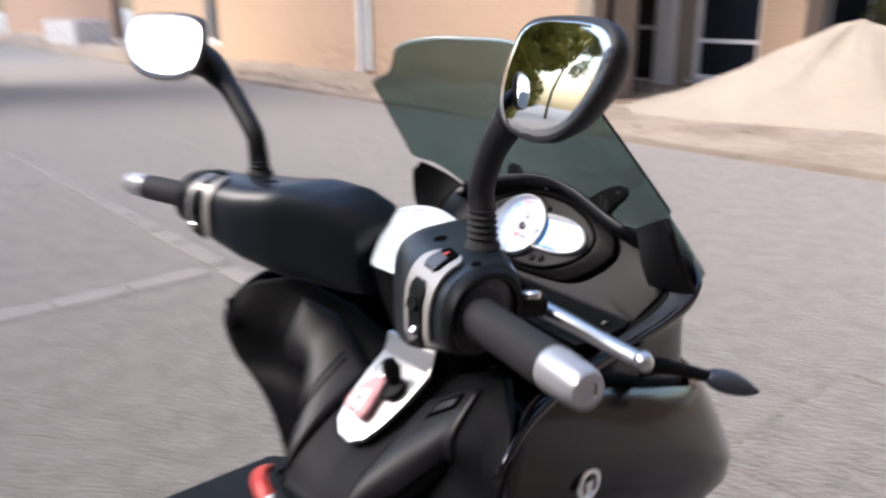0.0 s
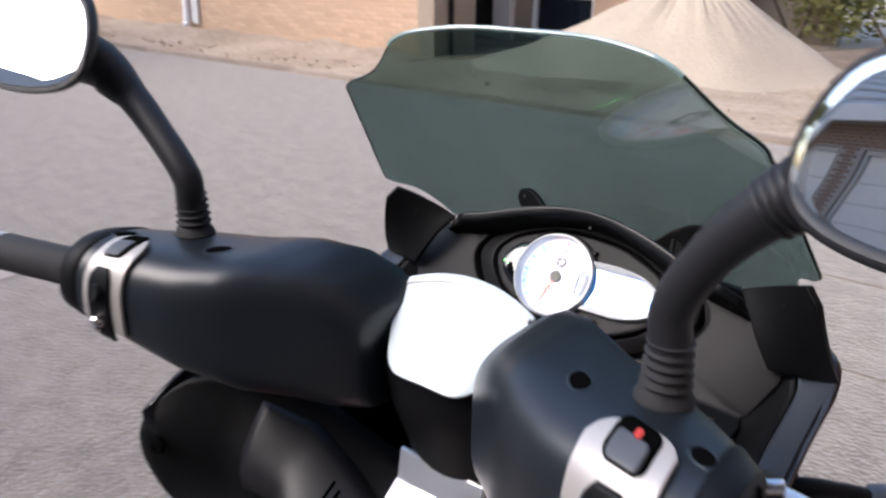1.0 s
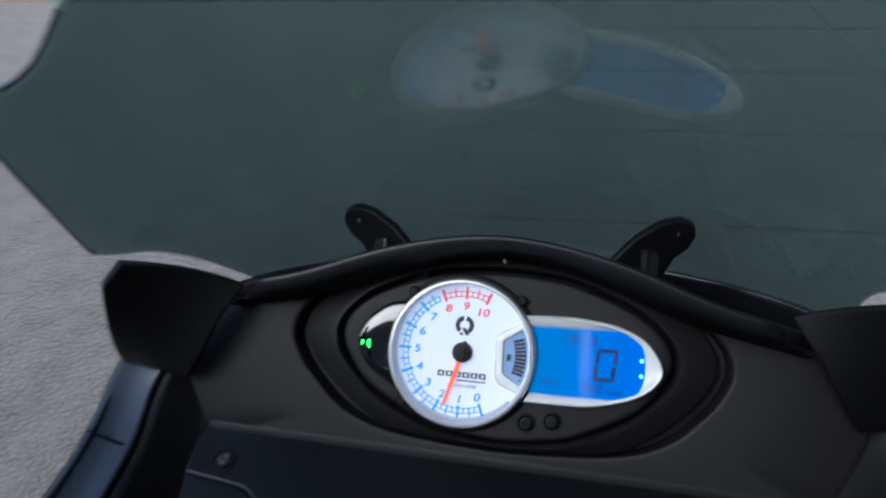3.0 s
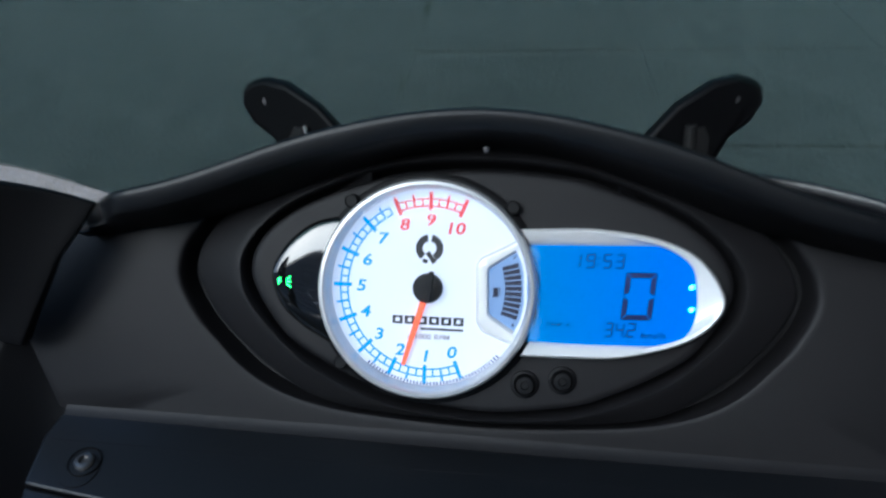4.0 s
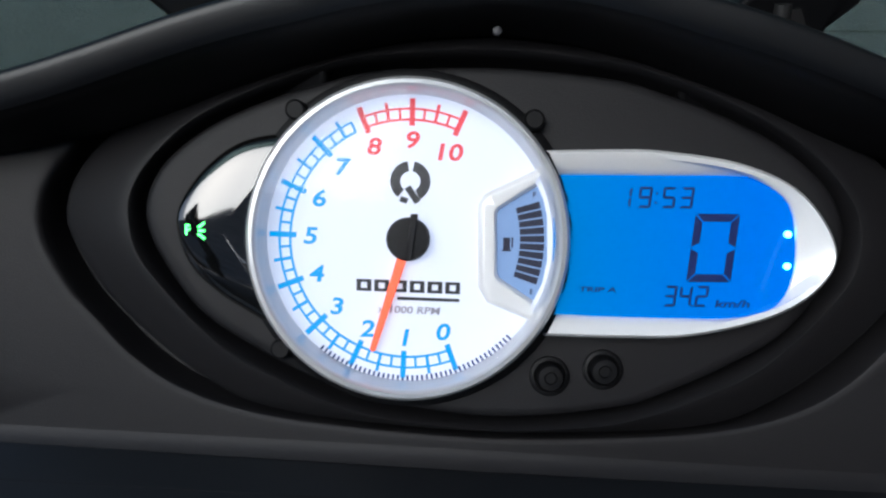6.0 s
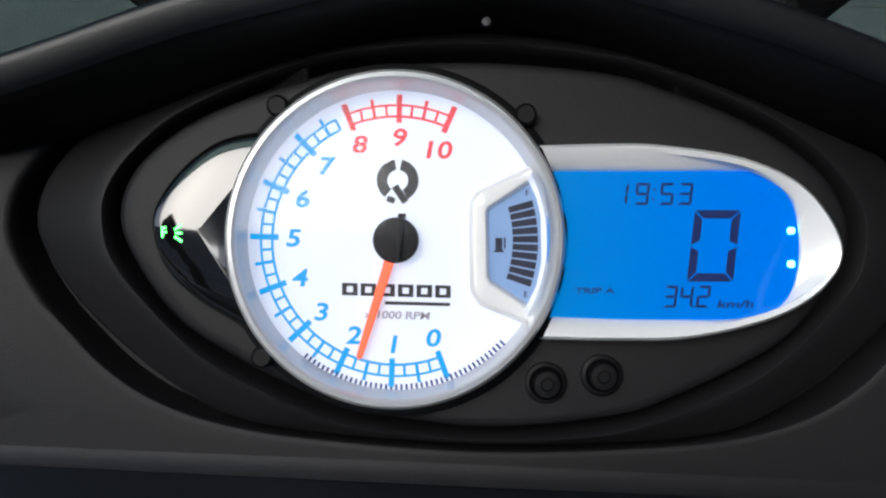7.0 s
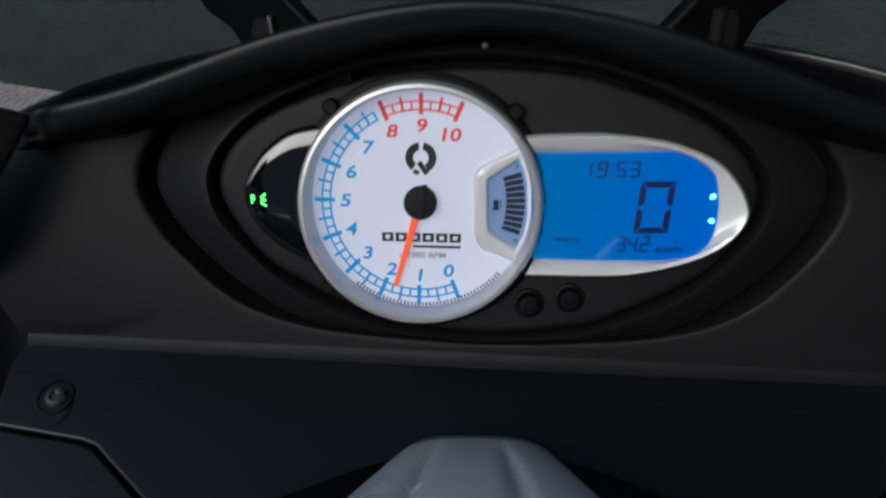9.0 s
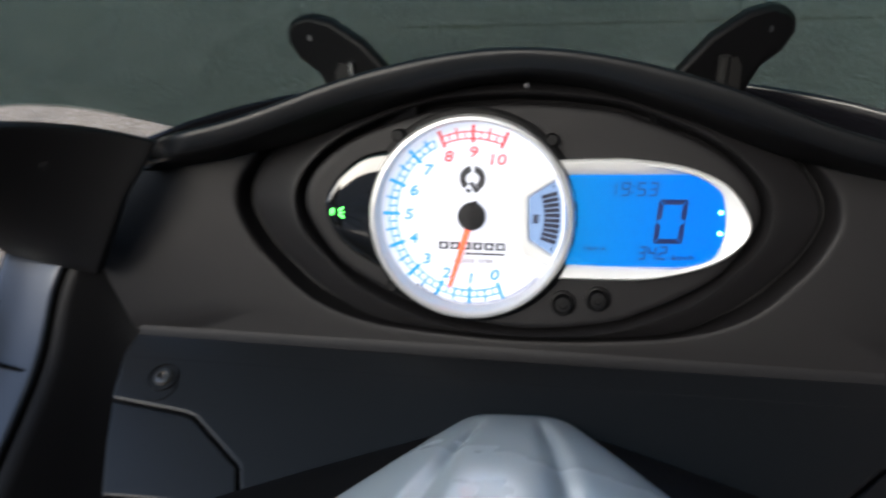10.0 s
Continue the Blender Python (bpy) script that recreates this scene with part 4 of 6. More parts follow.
def pod(u, w):
    a = 2 * u - 1
    front = np.array((-0.004 + 0.0555 * a, -0.151 - 0.010 * a * a, 1.163 - 0.006 * a * a))
    back = np.array((0.006 + 0.041 * a * (1 - 0.12 * abs(a) ** 3), -0.224, 1.112))
    p = front + (back - front) * w * (1 - 0.20 * abs(a) ** 5)
    p[0] += 0.005 * a * math.sin(math.pi * w)
    crown = 0.010 * (1 - a * a) * (0.4 + 0.6 * math.sin(math.pi * min(w * 0.8 + 0.1, 1)))
    return Vector(p) + Vector((0, -0.45, 0.89)) * crown


mesh_ob("pod_cover", *sheet(pod, 28, 20), M_POD, bars, "silver centre cover of the handlebar", solid=0.005, angle=60, bevel=0.0012)


def nose(u, w):
    a = 2 * u - 1
    top = np.array((-0.003 + 0.057 * a, -0.152 - 0.010 * a * a, 1.159))
    tip = np.array((-0.003 + 0.025 * a, -0.055 - 0.006 * a ** 4, 1.066 - 0.003 * a ** 4))
    p = top + (tip - top) * w
    p[0] += 0.002 * a * math.sin(math.pi * w)
    side = abs(a + 0.06) - 0.36
    ridge = -0.0026 * math.exp(-(side / 0.07) ** 2) * min(1, max(0, (0.92 - w) * 5)) + 0.0035 * (1 - a * a) * math.sin(math.pi * w)
    return Vector(p) + Vector((0, 0.75, 0.66)) * ridge


mesh_ob("pod_nose", *sheet(nose, 64, 24), M_POD, bars, "silver tongue ahead of the centre cover", solid=0.003, angle=60)


def nose_side(u, w):
    a = 2 * u - 1
    top = np.array((-0.003 + 0.116 * a, -0.140 + 0.012 * a * a, 1.131 - 0.026 * a * a))
    tip = np.array((-0.002 + 0.041 * a, -0.060 - 0.007 * a * a, 1.064 - 0.002 * a * a))
    p = top + (tip - top) * w
    p[0] += 0.002 * a * math.sin(math.pi * w)
    return Vector(p) + Vector((0, 0.75, 0.66)) * 0.003 * (1 - a * a) * math.sin(math.pi * w)


mesh_ob("front_cover", *sheet(nose_side, 40, 16), M_BLACK, bars, "black front of the handlebar cover", solid=0.004, angle=60)
lip = [pod(k / 28, 0.0) + Vector((0, 0.001, 0.0005)) for k in range(29)]
mesh_ob("pod_lip", *loft(tube_rings(lip, [0.0026] * 29, 8)), M_POD, bars, "raised front lip")
lip = [pod(k / 28, 0.075) + Vector((0, -0.0012, 0.0026)) for k in range(29)]
mesh_ob("lip_groove", *loft(tube_rings(lip, [0.0009] * 29, 6)), M_SWITCH, bars, "thin grey groove behind the lip")

COVER = [(0.050, -0.188, 1.108, 0.038, 0.040), (0.060, -0.196, 1.116, 0.046, 0.045), (0.070, -0.203, 1.122, 0.051, 0.050), (0.088, -0.217, 1.130, 0.055, 0.055), (0.115, -0.240, 1.135, 0.058, 0.059), (0.150, -0.262, 1.138, 0.057, 0.0555),
         (0.185, -0.277, 1.146, 0.053, 0.049), (0.215, -0.291, 1.152, 0.047, 0.043), (0.236, -0.303, 1.159, 0.039, 0.038), (0.243, -0.308, 1.161, 0.036, 0.035)]


def cover_point(x, a, grow=0.0):
    """On the cover's skin at angle a round its length: flat top, upright back, rounded edges."""
    t = [c[0] for c in COVER]
    yc, zc, ry, rz = (float(np.interp(x, t, [c[k] for c in COVER])) for k in (1, 2, 3, 4))
    n = float(np.interp(x, [0.06, 0.12, 0.18, 0.225, 0.243], [4.4, 4.2, 3.3, 2.5, 2.2]))
    c, s = math.cos(a), math.sin(a)
    if s < 0:
        rz *= float(np.interp(x, [0.06, 0.10, 0.15, 0.20, 0.243], [0.95, 0.80, 0.60, 0.60, 0.75]))
    r = ((abs(c) / (ry + grow)) ** n + (abs(s) / (rz + grow)) ** n) ** (-1 / n)
    return Vector((x, yc + r * c, zc + r * s))


def cover_shape():
    rings = []
    for c in spline(COVER, 3):
        rings.append([cover_point(float(c[0]), 2 * math.pi * k / 72) for k in range(72)])
    return loft(rings)


GRIP = [(0.240, -0.318, 1.166), (0.290, -0.328, 1.166), (0.338, -0.340, 1.166)]
for s in (-1, 1):
    sh = cover_shape() if s > 0 else flip(cover_shape())
    cov = mesh_ob("handlebar_cover", *sh, M_SMOOTH, scooter, "smooth dark grey handlebar cover", angle=70)
    S = lambda p: Vector((s * p[0], p[1], p[2]))
    # screw wells: a flush black disc puts in the shade of each hole
    for wx, wa in ((0.148, 101), (0.223, 95)):
        def well(r, g):
            return [S(cover_point(wx + r * math.cos(q), radians(wa) + r * math.sin(q) / 0.05, g)) for q in (2 * math.pi * k / 24 for k in range(24))]
        mesh_ob("screw_well", *loft([well(0.0088, 0.0001), well(0.0078, 0.0006), well(0.0070, 0.0005), well(0.0066, 0.0003)], True, False), M_SMOOTH, cov, "rounded edge of a screw well")
        mesh_ob("well_bottom", *loft([well(0.0068, 0.00035), well(0.004, 0.0003), well(0.0004, 0.0003)]), M_DEEP, cov, "dark screw well")
    # black end round the grip
    def ring_end(x, g):
        return [S(cover_point(x, 2 * math.pi * k / 48, g)) for k in range(48)]
    mesh_ob("end_collar", *loft([ring_end(0.229, 0.0003), ring_end(0.232, 0.0014), ring_end(0.243, 0.0014), ring_end(0.2455, 0.0), ring_end(0.2455, -0.005), ring_end(0.238, -0.010)], True, True), M_BLACK, cov, "black rounded collar at the grip", angle=60)
    # on the left bar the switches are narrower and lie nearer to the grip
    across = (lambda x: x) if s > 0 else (lambda x: 0.2015 + (x - 0.1945) * 0.76)
    # silver switch band wrapped round the back of the cover
    def band(u, w, s=s):
        start = 114 - 14 * u + 13 * abs(2 * u - 1) ** 4
        return S(cover_point(across(0.171 + 0.045 * u), radians(start + (192 - start) * w), 0.0022))
    sw = mesh_ob("switch_housing", *sheet(band, 12, 30), M_SWITCH, cov, "silver switch housing", solid=0.003, angle=60, bevel=0.0008)
    def patch(x0, x1, a0, a1, grow, corner=0.35):
        def f(u, w, s=s):
            k = 2 * w - 1
            half = (x1 - x0) / 2 * (1 - corner * abs(k) ** 6)
            return S(cover_point(across((x0 + x1) / 2 + half * (2 * u - 1)), radians(a0 + (a1 - a0) * w), grow))
        return sheet(f, 8, 12)
    mesh_ob("switch_window", *patch(0.1830, 0.2070, 106, 134, 0.0038), M_DEEP, sw, "dark window of the rocker", solid=0.001, angle=60)
    mesh_ob("rocker_switch", *patch(0.1860, 0.2040, 117, 133, 0.0048, 0.2), M_ROCKER, sw, "dark grey rocker switch", solid=0.002, angle=60)
    if s > 0:
        mesh_ob("switch_symbol", *patch(0.1940, 0.1976, 111.5, 118.0, 0.0060, 0.9), M_RED, sw, "red switch mark", solid=0.0006, angle=60)
    def panel(u, w, s=s):
        round_off = 1 - 0.5 * max(0, 1 - w * 5) ** 2 - 0.3 * max(0, 1 - (1 - w) * 5) ** 2
        return S(cover_point(across(0.1945 + 0.0120 * (2 * u - 1) * round_off), radians(143 + 58 * w), 0.0046))
    mesh_ob("switch_panel", *sheet(panel, 8, 20), M_BLACK, sw, "dark switch panel", solid=0.002, angle=50)
    q = cover_point(across(0.195), radians(162), 0.004)
    mesh_ob("push_button", *lathe([(0.0068, 0), (0.0068, 0.004), (0.0056, 0.0055), (0.0032, 0.005), (0, 0.005)], S(q), (0, -0.9, 0.3), 22), M_BLACK, sw, "round black push button")
    q = cover_point(across(0.197), radians(186), 0.004)
    mesh_ob("horn_button", *lathe([(0.006, 0), (0.006, 0.005), (0.0045, 0.0065), (0, 0.0065)], S(q), (0, -1, 0), 18), M_CHROME, sw, "bright lower button")
    # grip, flange, bar end
    rib = []
    for k in range(31):
        f = k / 30
        p = np.array(GRIP[0]) + (np.array(GRIP[2]) - np.array(GRIP[0])) * f
        rib.append((S(p), 0.0148 + (0.0006 if k % 2 else 0) + 0.0018 * max(0, 1 - f * 9)))
    mesh_ob("grip", *loft(tube_rings([r[0] for r in rib], [r[1] for r in rib], 26)), M_RUBBER, cov, "black rubber grip")
    p0 = S(GRIP[0])
    dirn = (S(GRIP[2]) - p0).normalized()
    mesh_ob("grip_flange", *lathe([(0.012, -0.004), (0.0235, -0.004), (0.025, 0.0), (0.0235, 0.006), (0.018, 0.009), (0.012, 0.009)], p0, dirn, 32), M_RUBBER, cov)
    p1 = S(GRIP[2])
    mesh_ob("bar_end", *lathe([(0.0110, -0.001), (0.0146, -0.0005), (0.0152, 0.003), (0.0150, 0.012), (0.0142, 0.026), (0.0134, 0.033), (0.0119, 0.0365), (0.0066, 0.037), (0.0060, 0.0355), (0.0035, 0.0355), (0, 0.0355)], p1, dirn, 32), M_WEIGHT, cov, "silver bar end weight")
    # brake lever
    lp = [S(p) for p in spline([(0.226, -0.246, 1.152), (0.244, -0.238, 1.147), (0.275, -0.240, 1.145), (0.315, -0.250, 1.146), (0.343, -0.256, 1.147)], 5)]
    lever = mesh_ob("brake_lever", *loft(tube_rings(lp, [0.0078 - 0.0022 * k / 20 for k in range(len(lp))], 12, 0.7)), M_ALU, cov, "polished silver brake lever")
    mesh_ob("lever_ball", *lathe([(0.0005, -0.0075), (0.0045, -0.006), (0.0072, -0.002), (0.0075, 0.001), (0.006, 0.005), (0.003, 0.0072), (0.0004, 0.0078)], S((0.347, -0.257, 1.147)), dirn, 20), M_ALU, lever)
    mesh_ob("lever_perch", *loft(tube_rings([S(p) for p in ((0.222, -0.285, 1.160), (0.228, -0.268, 1.158), (0.236, -0.252, 1.156), (0.240, -0.243, 1.154))], [0.013, 0.0125, 0.011, 0.009], 14)), M_BLACK, lever, "black lever mount")
    mesh_ob("lever_pin", *lathe([(0.0035, -0.004), (0.0035, 0.011), (0.0028, 0.012), (0, 0.012)], S((0.239, -0.262, 1.166)), (s * 0.8, 0.3, 0.2), 14), M_CHROME, lever)

    # ---- mirror ----
    if s > 0:
        stem = [(0.189, -0.262, 1.196), (0.189, -0.262, 1.222), (0.188, -0.262, 1.244), (0.203, -0.266, 1.274), (0.222, -0.268, 1.298), (0.243, -0.270, 1.315), (0.268, -0.274, 1.326)]
        girth = [0.0105, 0.0106, 0.0108, 0.0110, 0.0128, 0.0154, 0.0170]
    else:
        stem = [(0.189, -0.262, 1.196), (0.188, -0.264, 1.222), (0.187, -0.266, 1.241), (0.213, -0.268, 1.270), (0.240, -0.270, 1.294), (0.262, -0.278, 1.315), (0.284, -0.296, 1.327)]
        girth = [0.0105, 0.0105, 0.0108, 0.0108, 0.0120, 0.0175, 0.0225]
    line = spline(stem, 4)
    mir = mesh_ob("mirror_arm", *loft(tube_rings([S(p) for p in line], [float(np.interp(k / 4, range(7), girth)) for k in range(len(line))], 20)), M_ARM, scooter, "black mirror arm")
    boot = [(0.0152, 0.0), (0.0152, 0.002), (0.0140, 0.0035)] + [(0.0136 - 0.0026 * (k % 2) - 0.0018 * k / 10, 0.005 + 0.0027 * k) for k in range(11)]
    mesh_ob("rubber_boot", *lathe([(0.004, -0.002)] + boot + [(0.004, 0.035)], S((0.189, -0.262, 1.194)), (0, 0, 1), 28), M_RUBBER, mir, "ribbed rubber boot")
    arm = [Vector(S(p)) for p in spline(stem[4:] if s > 0 else [stem[4], [(a + b) / 2 for a, b in zip(stem[4], stem[5])], stem[5]], 12)]
    ribs = []
    for k in range(7):
        q = arm[3 + 2 * k]
        d = (arm[4 + 2 * k] - q).normalized()
        r = 0.0142 + 0.00042 * k if s > 0 else 0.0126 + 0.00050 * k
        ribs.append(loft(tube_rings([q - d * 0.0009, q, q + d * 0.0009, q + d * 0.0013], [r - 0.0008, r + 0.0006, r + 0.0004, r - 0.0012], 22)))
    mesh_ob("ribs", *join(*ribs), M_ARM, mir)
    inner_e, outer_e = (np.array((0.238, -0.286)), np.array((0.363, -0.336))) if s > 0 else (np.array((0.247, -0.298)), np.array((0.368, -0.339)))
    GL = [(0.00, 0.30), (0.02, 0.60), (0.12, 0.88), (0.30, 0.98), (0.62, 1.0), (0.88, 0.97), (0.985, 0.86), (1.0, 0.70), (0.94, 0.48), (0.80, 0.22), (0.62, 0.06), (0.40, 0.0), (0.18, 0.02), (0.05, 0.12)]
    tang = np.array((*(outer_e - inner_e), 0.0))
    wid = np.linalg.norm(tang)
    tang = tang / wid
    nrm = np.array((tang[1], -tang[0], 0.0))
    nrm = nrm if nrm[1] < 0 else -nrm
    up = np.array((0, 0, 1.0)) - nrm * (0.18 if s > 0 else 0.62)
    cen = np.array((*(inner_e + outer_e) / 2, 1.338)) + (np.array((-0.005, 0, -0.001)) if s < 0 else 0)
    def head(grow, back, sc=1.0):
        o = spline(GL, 4, True)
        return [S(cen + tang * (q[0] - 0.5) * (wid + grow) * sc + up * (q[1] - 0.5) * ((0.070 if s > 0 else 0.065) + grow) * sc - nrm * back + np.array((0, 0, -0.18 * back))) for q in o]
    mesh_ob("mirror_housing", *loft([head(0.003, -0.001), head(0.007, -0.0005), head(0.009, 0.003), head(0.008, 0.007), head(0.004, 0.014, 0.94), head(0.0, 0.021, 0.80), head(0.0, 0.026, 0.5), head(0, 0.028, 0.1)]), M_ARM, mir, "black mirror housing", angle=60)
    mesh_ob("mirror_glass", *loft([head(0.001, 0.0), head(0.001, -0.0014)] + [head(-0.001, -0.0018 - 0.0017 * (1 - k * k), k) for k in (1.0, 0.9, 0.75, 0.6, 0.45, 0.3, 0.15, 0.02)]), M_MIRROR, mir, "slightly domed mirror glass", angle=50)

# ---- floor tunnel, tilt lock lever, seat, tail and wheels ----
mesh_ob("floor_body", *loft([[Vector((x * hw, y, z + (dz if abs(x) < 0.6 else 0))) for x, z in ((-1, 0.24), (-1, z1), (-0.55, z1), (-0.4, z2), (0.4, z2), (0.55, z1), (1, z1), (1, 0.24))]
            for y, hw, z1, z2, dz in ((-0.20, 0.20, 0.40, 0.80, 0), (-0.34, 0.23, 0.36, 0.80, 0), (-0.55, 0.25, 0.35, 0.62, 0), (-0.80, 0.25, 0.36, 0.60, 0), (-1.0, 0.22, 0.5, 0.62, 0), (-1.35, 0.14, 0.55, 0.64, 0))]), M_BLACK, scooter, "black floorboard and tunnel", bevel=0.012)
lid_p = lambda x, y, h=0.0: Vector((x, -0.30 + y, 0.835 - 0.0 + h - 0.25 * abs(x + 0.11)))
mesh_ob("side_cover", *slab([(-0.215, -0.14), (-0.215, 0.035), (-0.17, 0.055), (-0.045, 0.02), (-0.02, -0.06), (-0.03, -0.14)], lid_p, -0.02, 0.004), M_BLACK, scooter, "black side cover with a round hole", bevel=0.006)
mesh_ob("hole", *lathe([(0.009, -0.001), (0.009, 0.0015), (0.007, 0.0018), (0.0065, -0.002), (0, -0.002)], lid_p(-0.135, 0.012, 0.004), (0, 0, 1), 20), M_DEEP, scooter)
tilt = mesh_ob("tilt_lock_lever", *loft(tube_rings([tuple(p) for p in spline([lid_p(-0.150, -0.005, 0.012), lid_p(-0.135, -0.020, 0.018), lid_p(-0.105, -0.035, 0.018), lid_p(-0.070, -0.040, 0.014)], 4)], [0.011, 0.012, 0.012, 0.012, 0.0115, 0.011, 0.0105, 0.010, 0.010, 0.010, 0.010, 0.010, 0.009], 16, 0.55)), M_RED, scooter, "red tilt lock lever")
mesh_ob("lever_tip", *loft(tube_rings([lid_p(-0.078, -0.036, 0.020), lid_p(-0.060, -0.048, 0.020), lid_p(-0.048, -0.058, 0.018)], [0.008, 0.009, 0.007], 12)), M_WHITE, tilt, "white lever tip")
mesh_ob("seat", *loft([[Vector((hw * math.cos(a), y, zc + 0.06 * math.sin(a))) for a in (2 * math.pi * k / 24 for k in range(24))] for y, hw, zc in ((-0.68, 0.05, 0.68), (-0.74, 0.11, 0.70), (-0.95, 0.15, 0.71), (-1.15, 0.15, 0.74), (-1.4, 0.13, 0.79), (-1.5, 0.06, 0.80))]), M_SEAT, scooter, "black vinyl seat")


def wheel(x, y, r, w):
    t = mesh_ob("tyre", *lathe([(r * 0.62, -w * 0.42), (r * 0.80, -w * 0.5), (r * 0.95, -w * 0.38), (r, 0), (r * 0.95, w * 0.38), (r * 0.80, w * 0.5), (r * 0.62, w * 0.42)], (x, y, r), (1, 0, 0), 40), M_TYRE, scooter, "black tyre")
    mesh_ob("rim", *lathe([(r * 0.63, -w * 0.40), (r * 0.60, -w * 0.42), (r * 0.2, -w * 0.2), (0, -w * 0.2), (0, w * 0.2), (r * 0.2, w * 0.2), (r * 0.60, w * 0.42), (r * 0.63, w * 0.40)], (x, y, r), (1, 0, 0), 30), M_STEEL, t, "grey metal rim")


wheel(-0.23, 0.22, 0.26, 0.11)
wheel(0.23, 0.22, 0.26, 0.11)
wheel(0.0, -1.30, 0.29, 0.14)

# ---- ignition key with its fob, a thing of its own ----
key = thing("key", plate(0.015, 0.034, 0.008), "black-headed ignition key with a pink and white fob", "key")
inv = key.matrix_world.inverted()


def key_part(name, shape, mat, label, bevel=0.0):
    v, f = shape
    return mesh_ob(name, [inv @ Vector(p) for p in v], f, mat, key, label, bevel=bevel)


key_part("key_head", loft(tube_rings([plate(0.016, 0.030, 0.008), plate(0.015, 0.026, 0.014), plate(0.014, 0.020, 0.024), plate(0.012, 0.015, 0.033)], [0.005, 0.0095, 0.011, 0.006], 18, 0.6)), M_BLACK, "black plastic key head")
key_part("key_ring", loft(tube_rings([tuple(plate(0.003 + 0.010 * math.cos(a), 0.024 + 0.010 * math.sin(a), 0.021)) for a in (2 * math.pi * k / 24 for k in range(25))], [0.0008] * 25, 8)), M_CHROME, "thin steel key ring")
key_part("fob", slab([(x, y) for x, y in spline([(-0.006, 0.030), (0.006, 0.034), (0.012, 0.060), (0.013, 0.078), (0.001, 0.083), (-0.006, 0.078), (-0.018, 0.080), (-0.026, 0.066), (-0.018, 0.045)], 4, True)], plate, 0.005, 0.013), M_PINK, "soft pink cloth fob", 0.003)
key_part("fob_patch", slab([(x, y) for x, y in spline([(-0.008, 0.050), (0.003, 0.052), (0.007, 0.074), (-0.003, 0.076), (-0.018, 0.072), (-0.019, 0.060)], 4, True)], plate, 0.012, 0.0145), M_WHITE, "white fob patch", 0.001)
key_part("fob_bars", join(slab([(-0.012, 0.060), (-0.001, 0.063), (-0.001, 0.0655), (-0.012, 0.0625)], plate, 0.0146, 0.0150), slab([(-0.010, 0.068), (-0.002, 0.070), (-0.002, 0.0718), (-0.010, 0.0698)], plate, 0.0146, 0.0150)), M_DARKINK, "unreadable dark print bars")


# =====================================================================
# the place: a street, a house with a sandy strip, heap, pallets
# =====================================================================
M_STREET = material("worn street surface", (0.235, 0.198, 0.163), 0.9, sheen=0.42, grain=0.65, grain_scale=26, bump=1.0, bump_scale=60, stain=0.5, stain_scale=8.0, second=(0.12, 0.10, 0.08))
M_PALE = material("pale paving block", (0.32, 0.282, 0.25), 0.85, grain=0.5, grain_scale=60, bump=0.3, bump_scale=120, stain=0.2, stain_scale=3, rand=0.12)
M_KERB = material("brown-grey kerb", (0.33, 0.27, 0.22), 0.9, grain=0.5, grain_scale=50, bump=0.4, bump_scale=100, stain=0.3, stain_scale=2, rand=0.1)
M_SOIL = material("sandy soil", (0.44, 0.36, 0.28), 0.95, grain=0.6, grain_scale=12, bump=0.8, bump_scale=30, stain=0.5, stain_scale=1.2, second=(0.24, 0.18, 0.13))
M_SAND = material("pale sand", (0.43, 0.37, 0.295), 0.95, grain=0.45, grain_scale=25, bump=0.7, bump_scale=40, stain=0.3, stain_scale=1.5, second=(0.34, 0.285, 0.225))
M_BRICK = material("yellow brick", (0.50, 0.352, 0.245), 0.9, grain=0.3, grain_scale=30, bump=0.4, bump_scale=60, rand=0.10)
M_MORTAR = material("mortar", (0.47, 0.35, 0.25), 0.95, grain=0.4, grain_scale=40, bump=0.4, bump_scale=80)
M_BROWNBRICK = material("brown brick", (0.25, 0.17, 0.13), 0.9, grain=0.4, grain_scale=30, bump=0.4, bump_scale=60, rand=0.22)
M_BROWNPIER = material("grey-brown brickwork", (0.33, 0.27, 0.21), 0.9, grain=0.4, grain_scale=25, bump=0.4, bump_scale=50, stain=0.2, stain_scale=2)
M_GREYMORTAR = material("grey mortar", (0.40, 0.37, 0.34), 0.95, grain=0.4, grain_scale=40)
M_PAINTWHITE = material("white window paint", (0.80, 0.80, 0.79), 0.4, grain=0.08, grain_scale=20, stain=0.08)
M_FASCIA = material("grey fascia board", (0.55, 0.55, 0.54), 0.6, grain=0.15, grain_scale=10, stain=0.15)
M_ROOF = material("grey roof sheet", (0.45, 0.45, 0.46), 0.8, grain=0.3, grain_scale=8)
M_GLASS = material("dark window glass", (0.012, 0.016, 0.024), 0.04, spec=0.6)
M_WRAP = material("white plastic wrap", (0.72, 0.71, 0.73), 0.22, grain=0.7, grain_scale=6, bump=0.9, bump_scale=18, coat=0.5, second=(0.26, 0.25, 0.27))
M_BLOCK = material("grey concrete block", (0.50, 0.50, 0.52), 0.85, grain=0.3, grain_scale=30, rand=0.1)
M_STRAP = material("yellow strap", (0.80, 0.48, 0.02), 0.4, grain=0.1, grain_scale=50)
M_WOOD = material("pallet wood", (0.34, 0.24, 0.15), 0.8, grain=0.4, grain_scale=18, bump=0.3, bump_scale=60)
M_LEAF = material("leaves", (0.085, 0.11, 0.025), 0.6, grain=0.5, grain_scale=3, second=(0.16, 0.15, 0.03), rand=0.2)
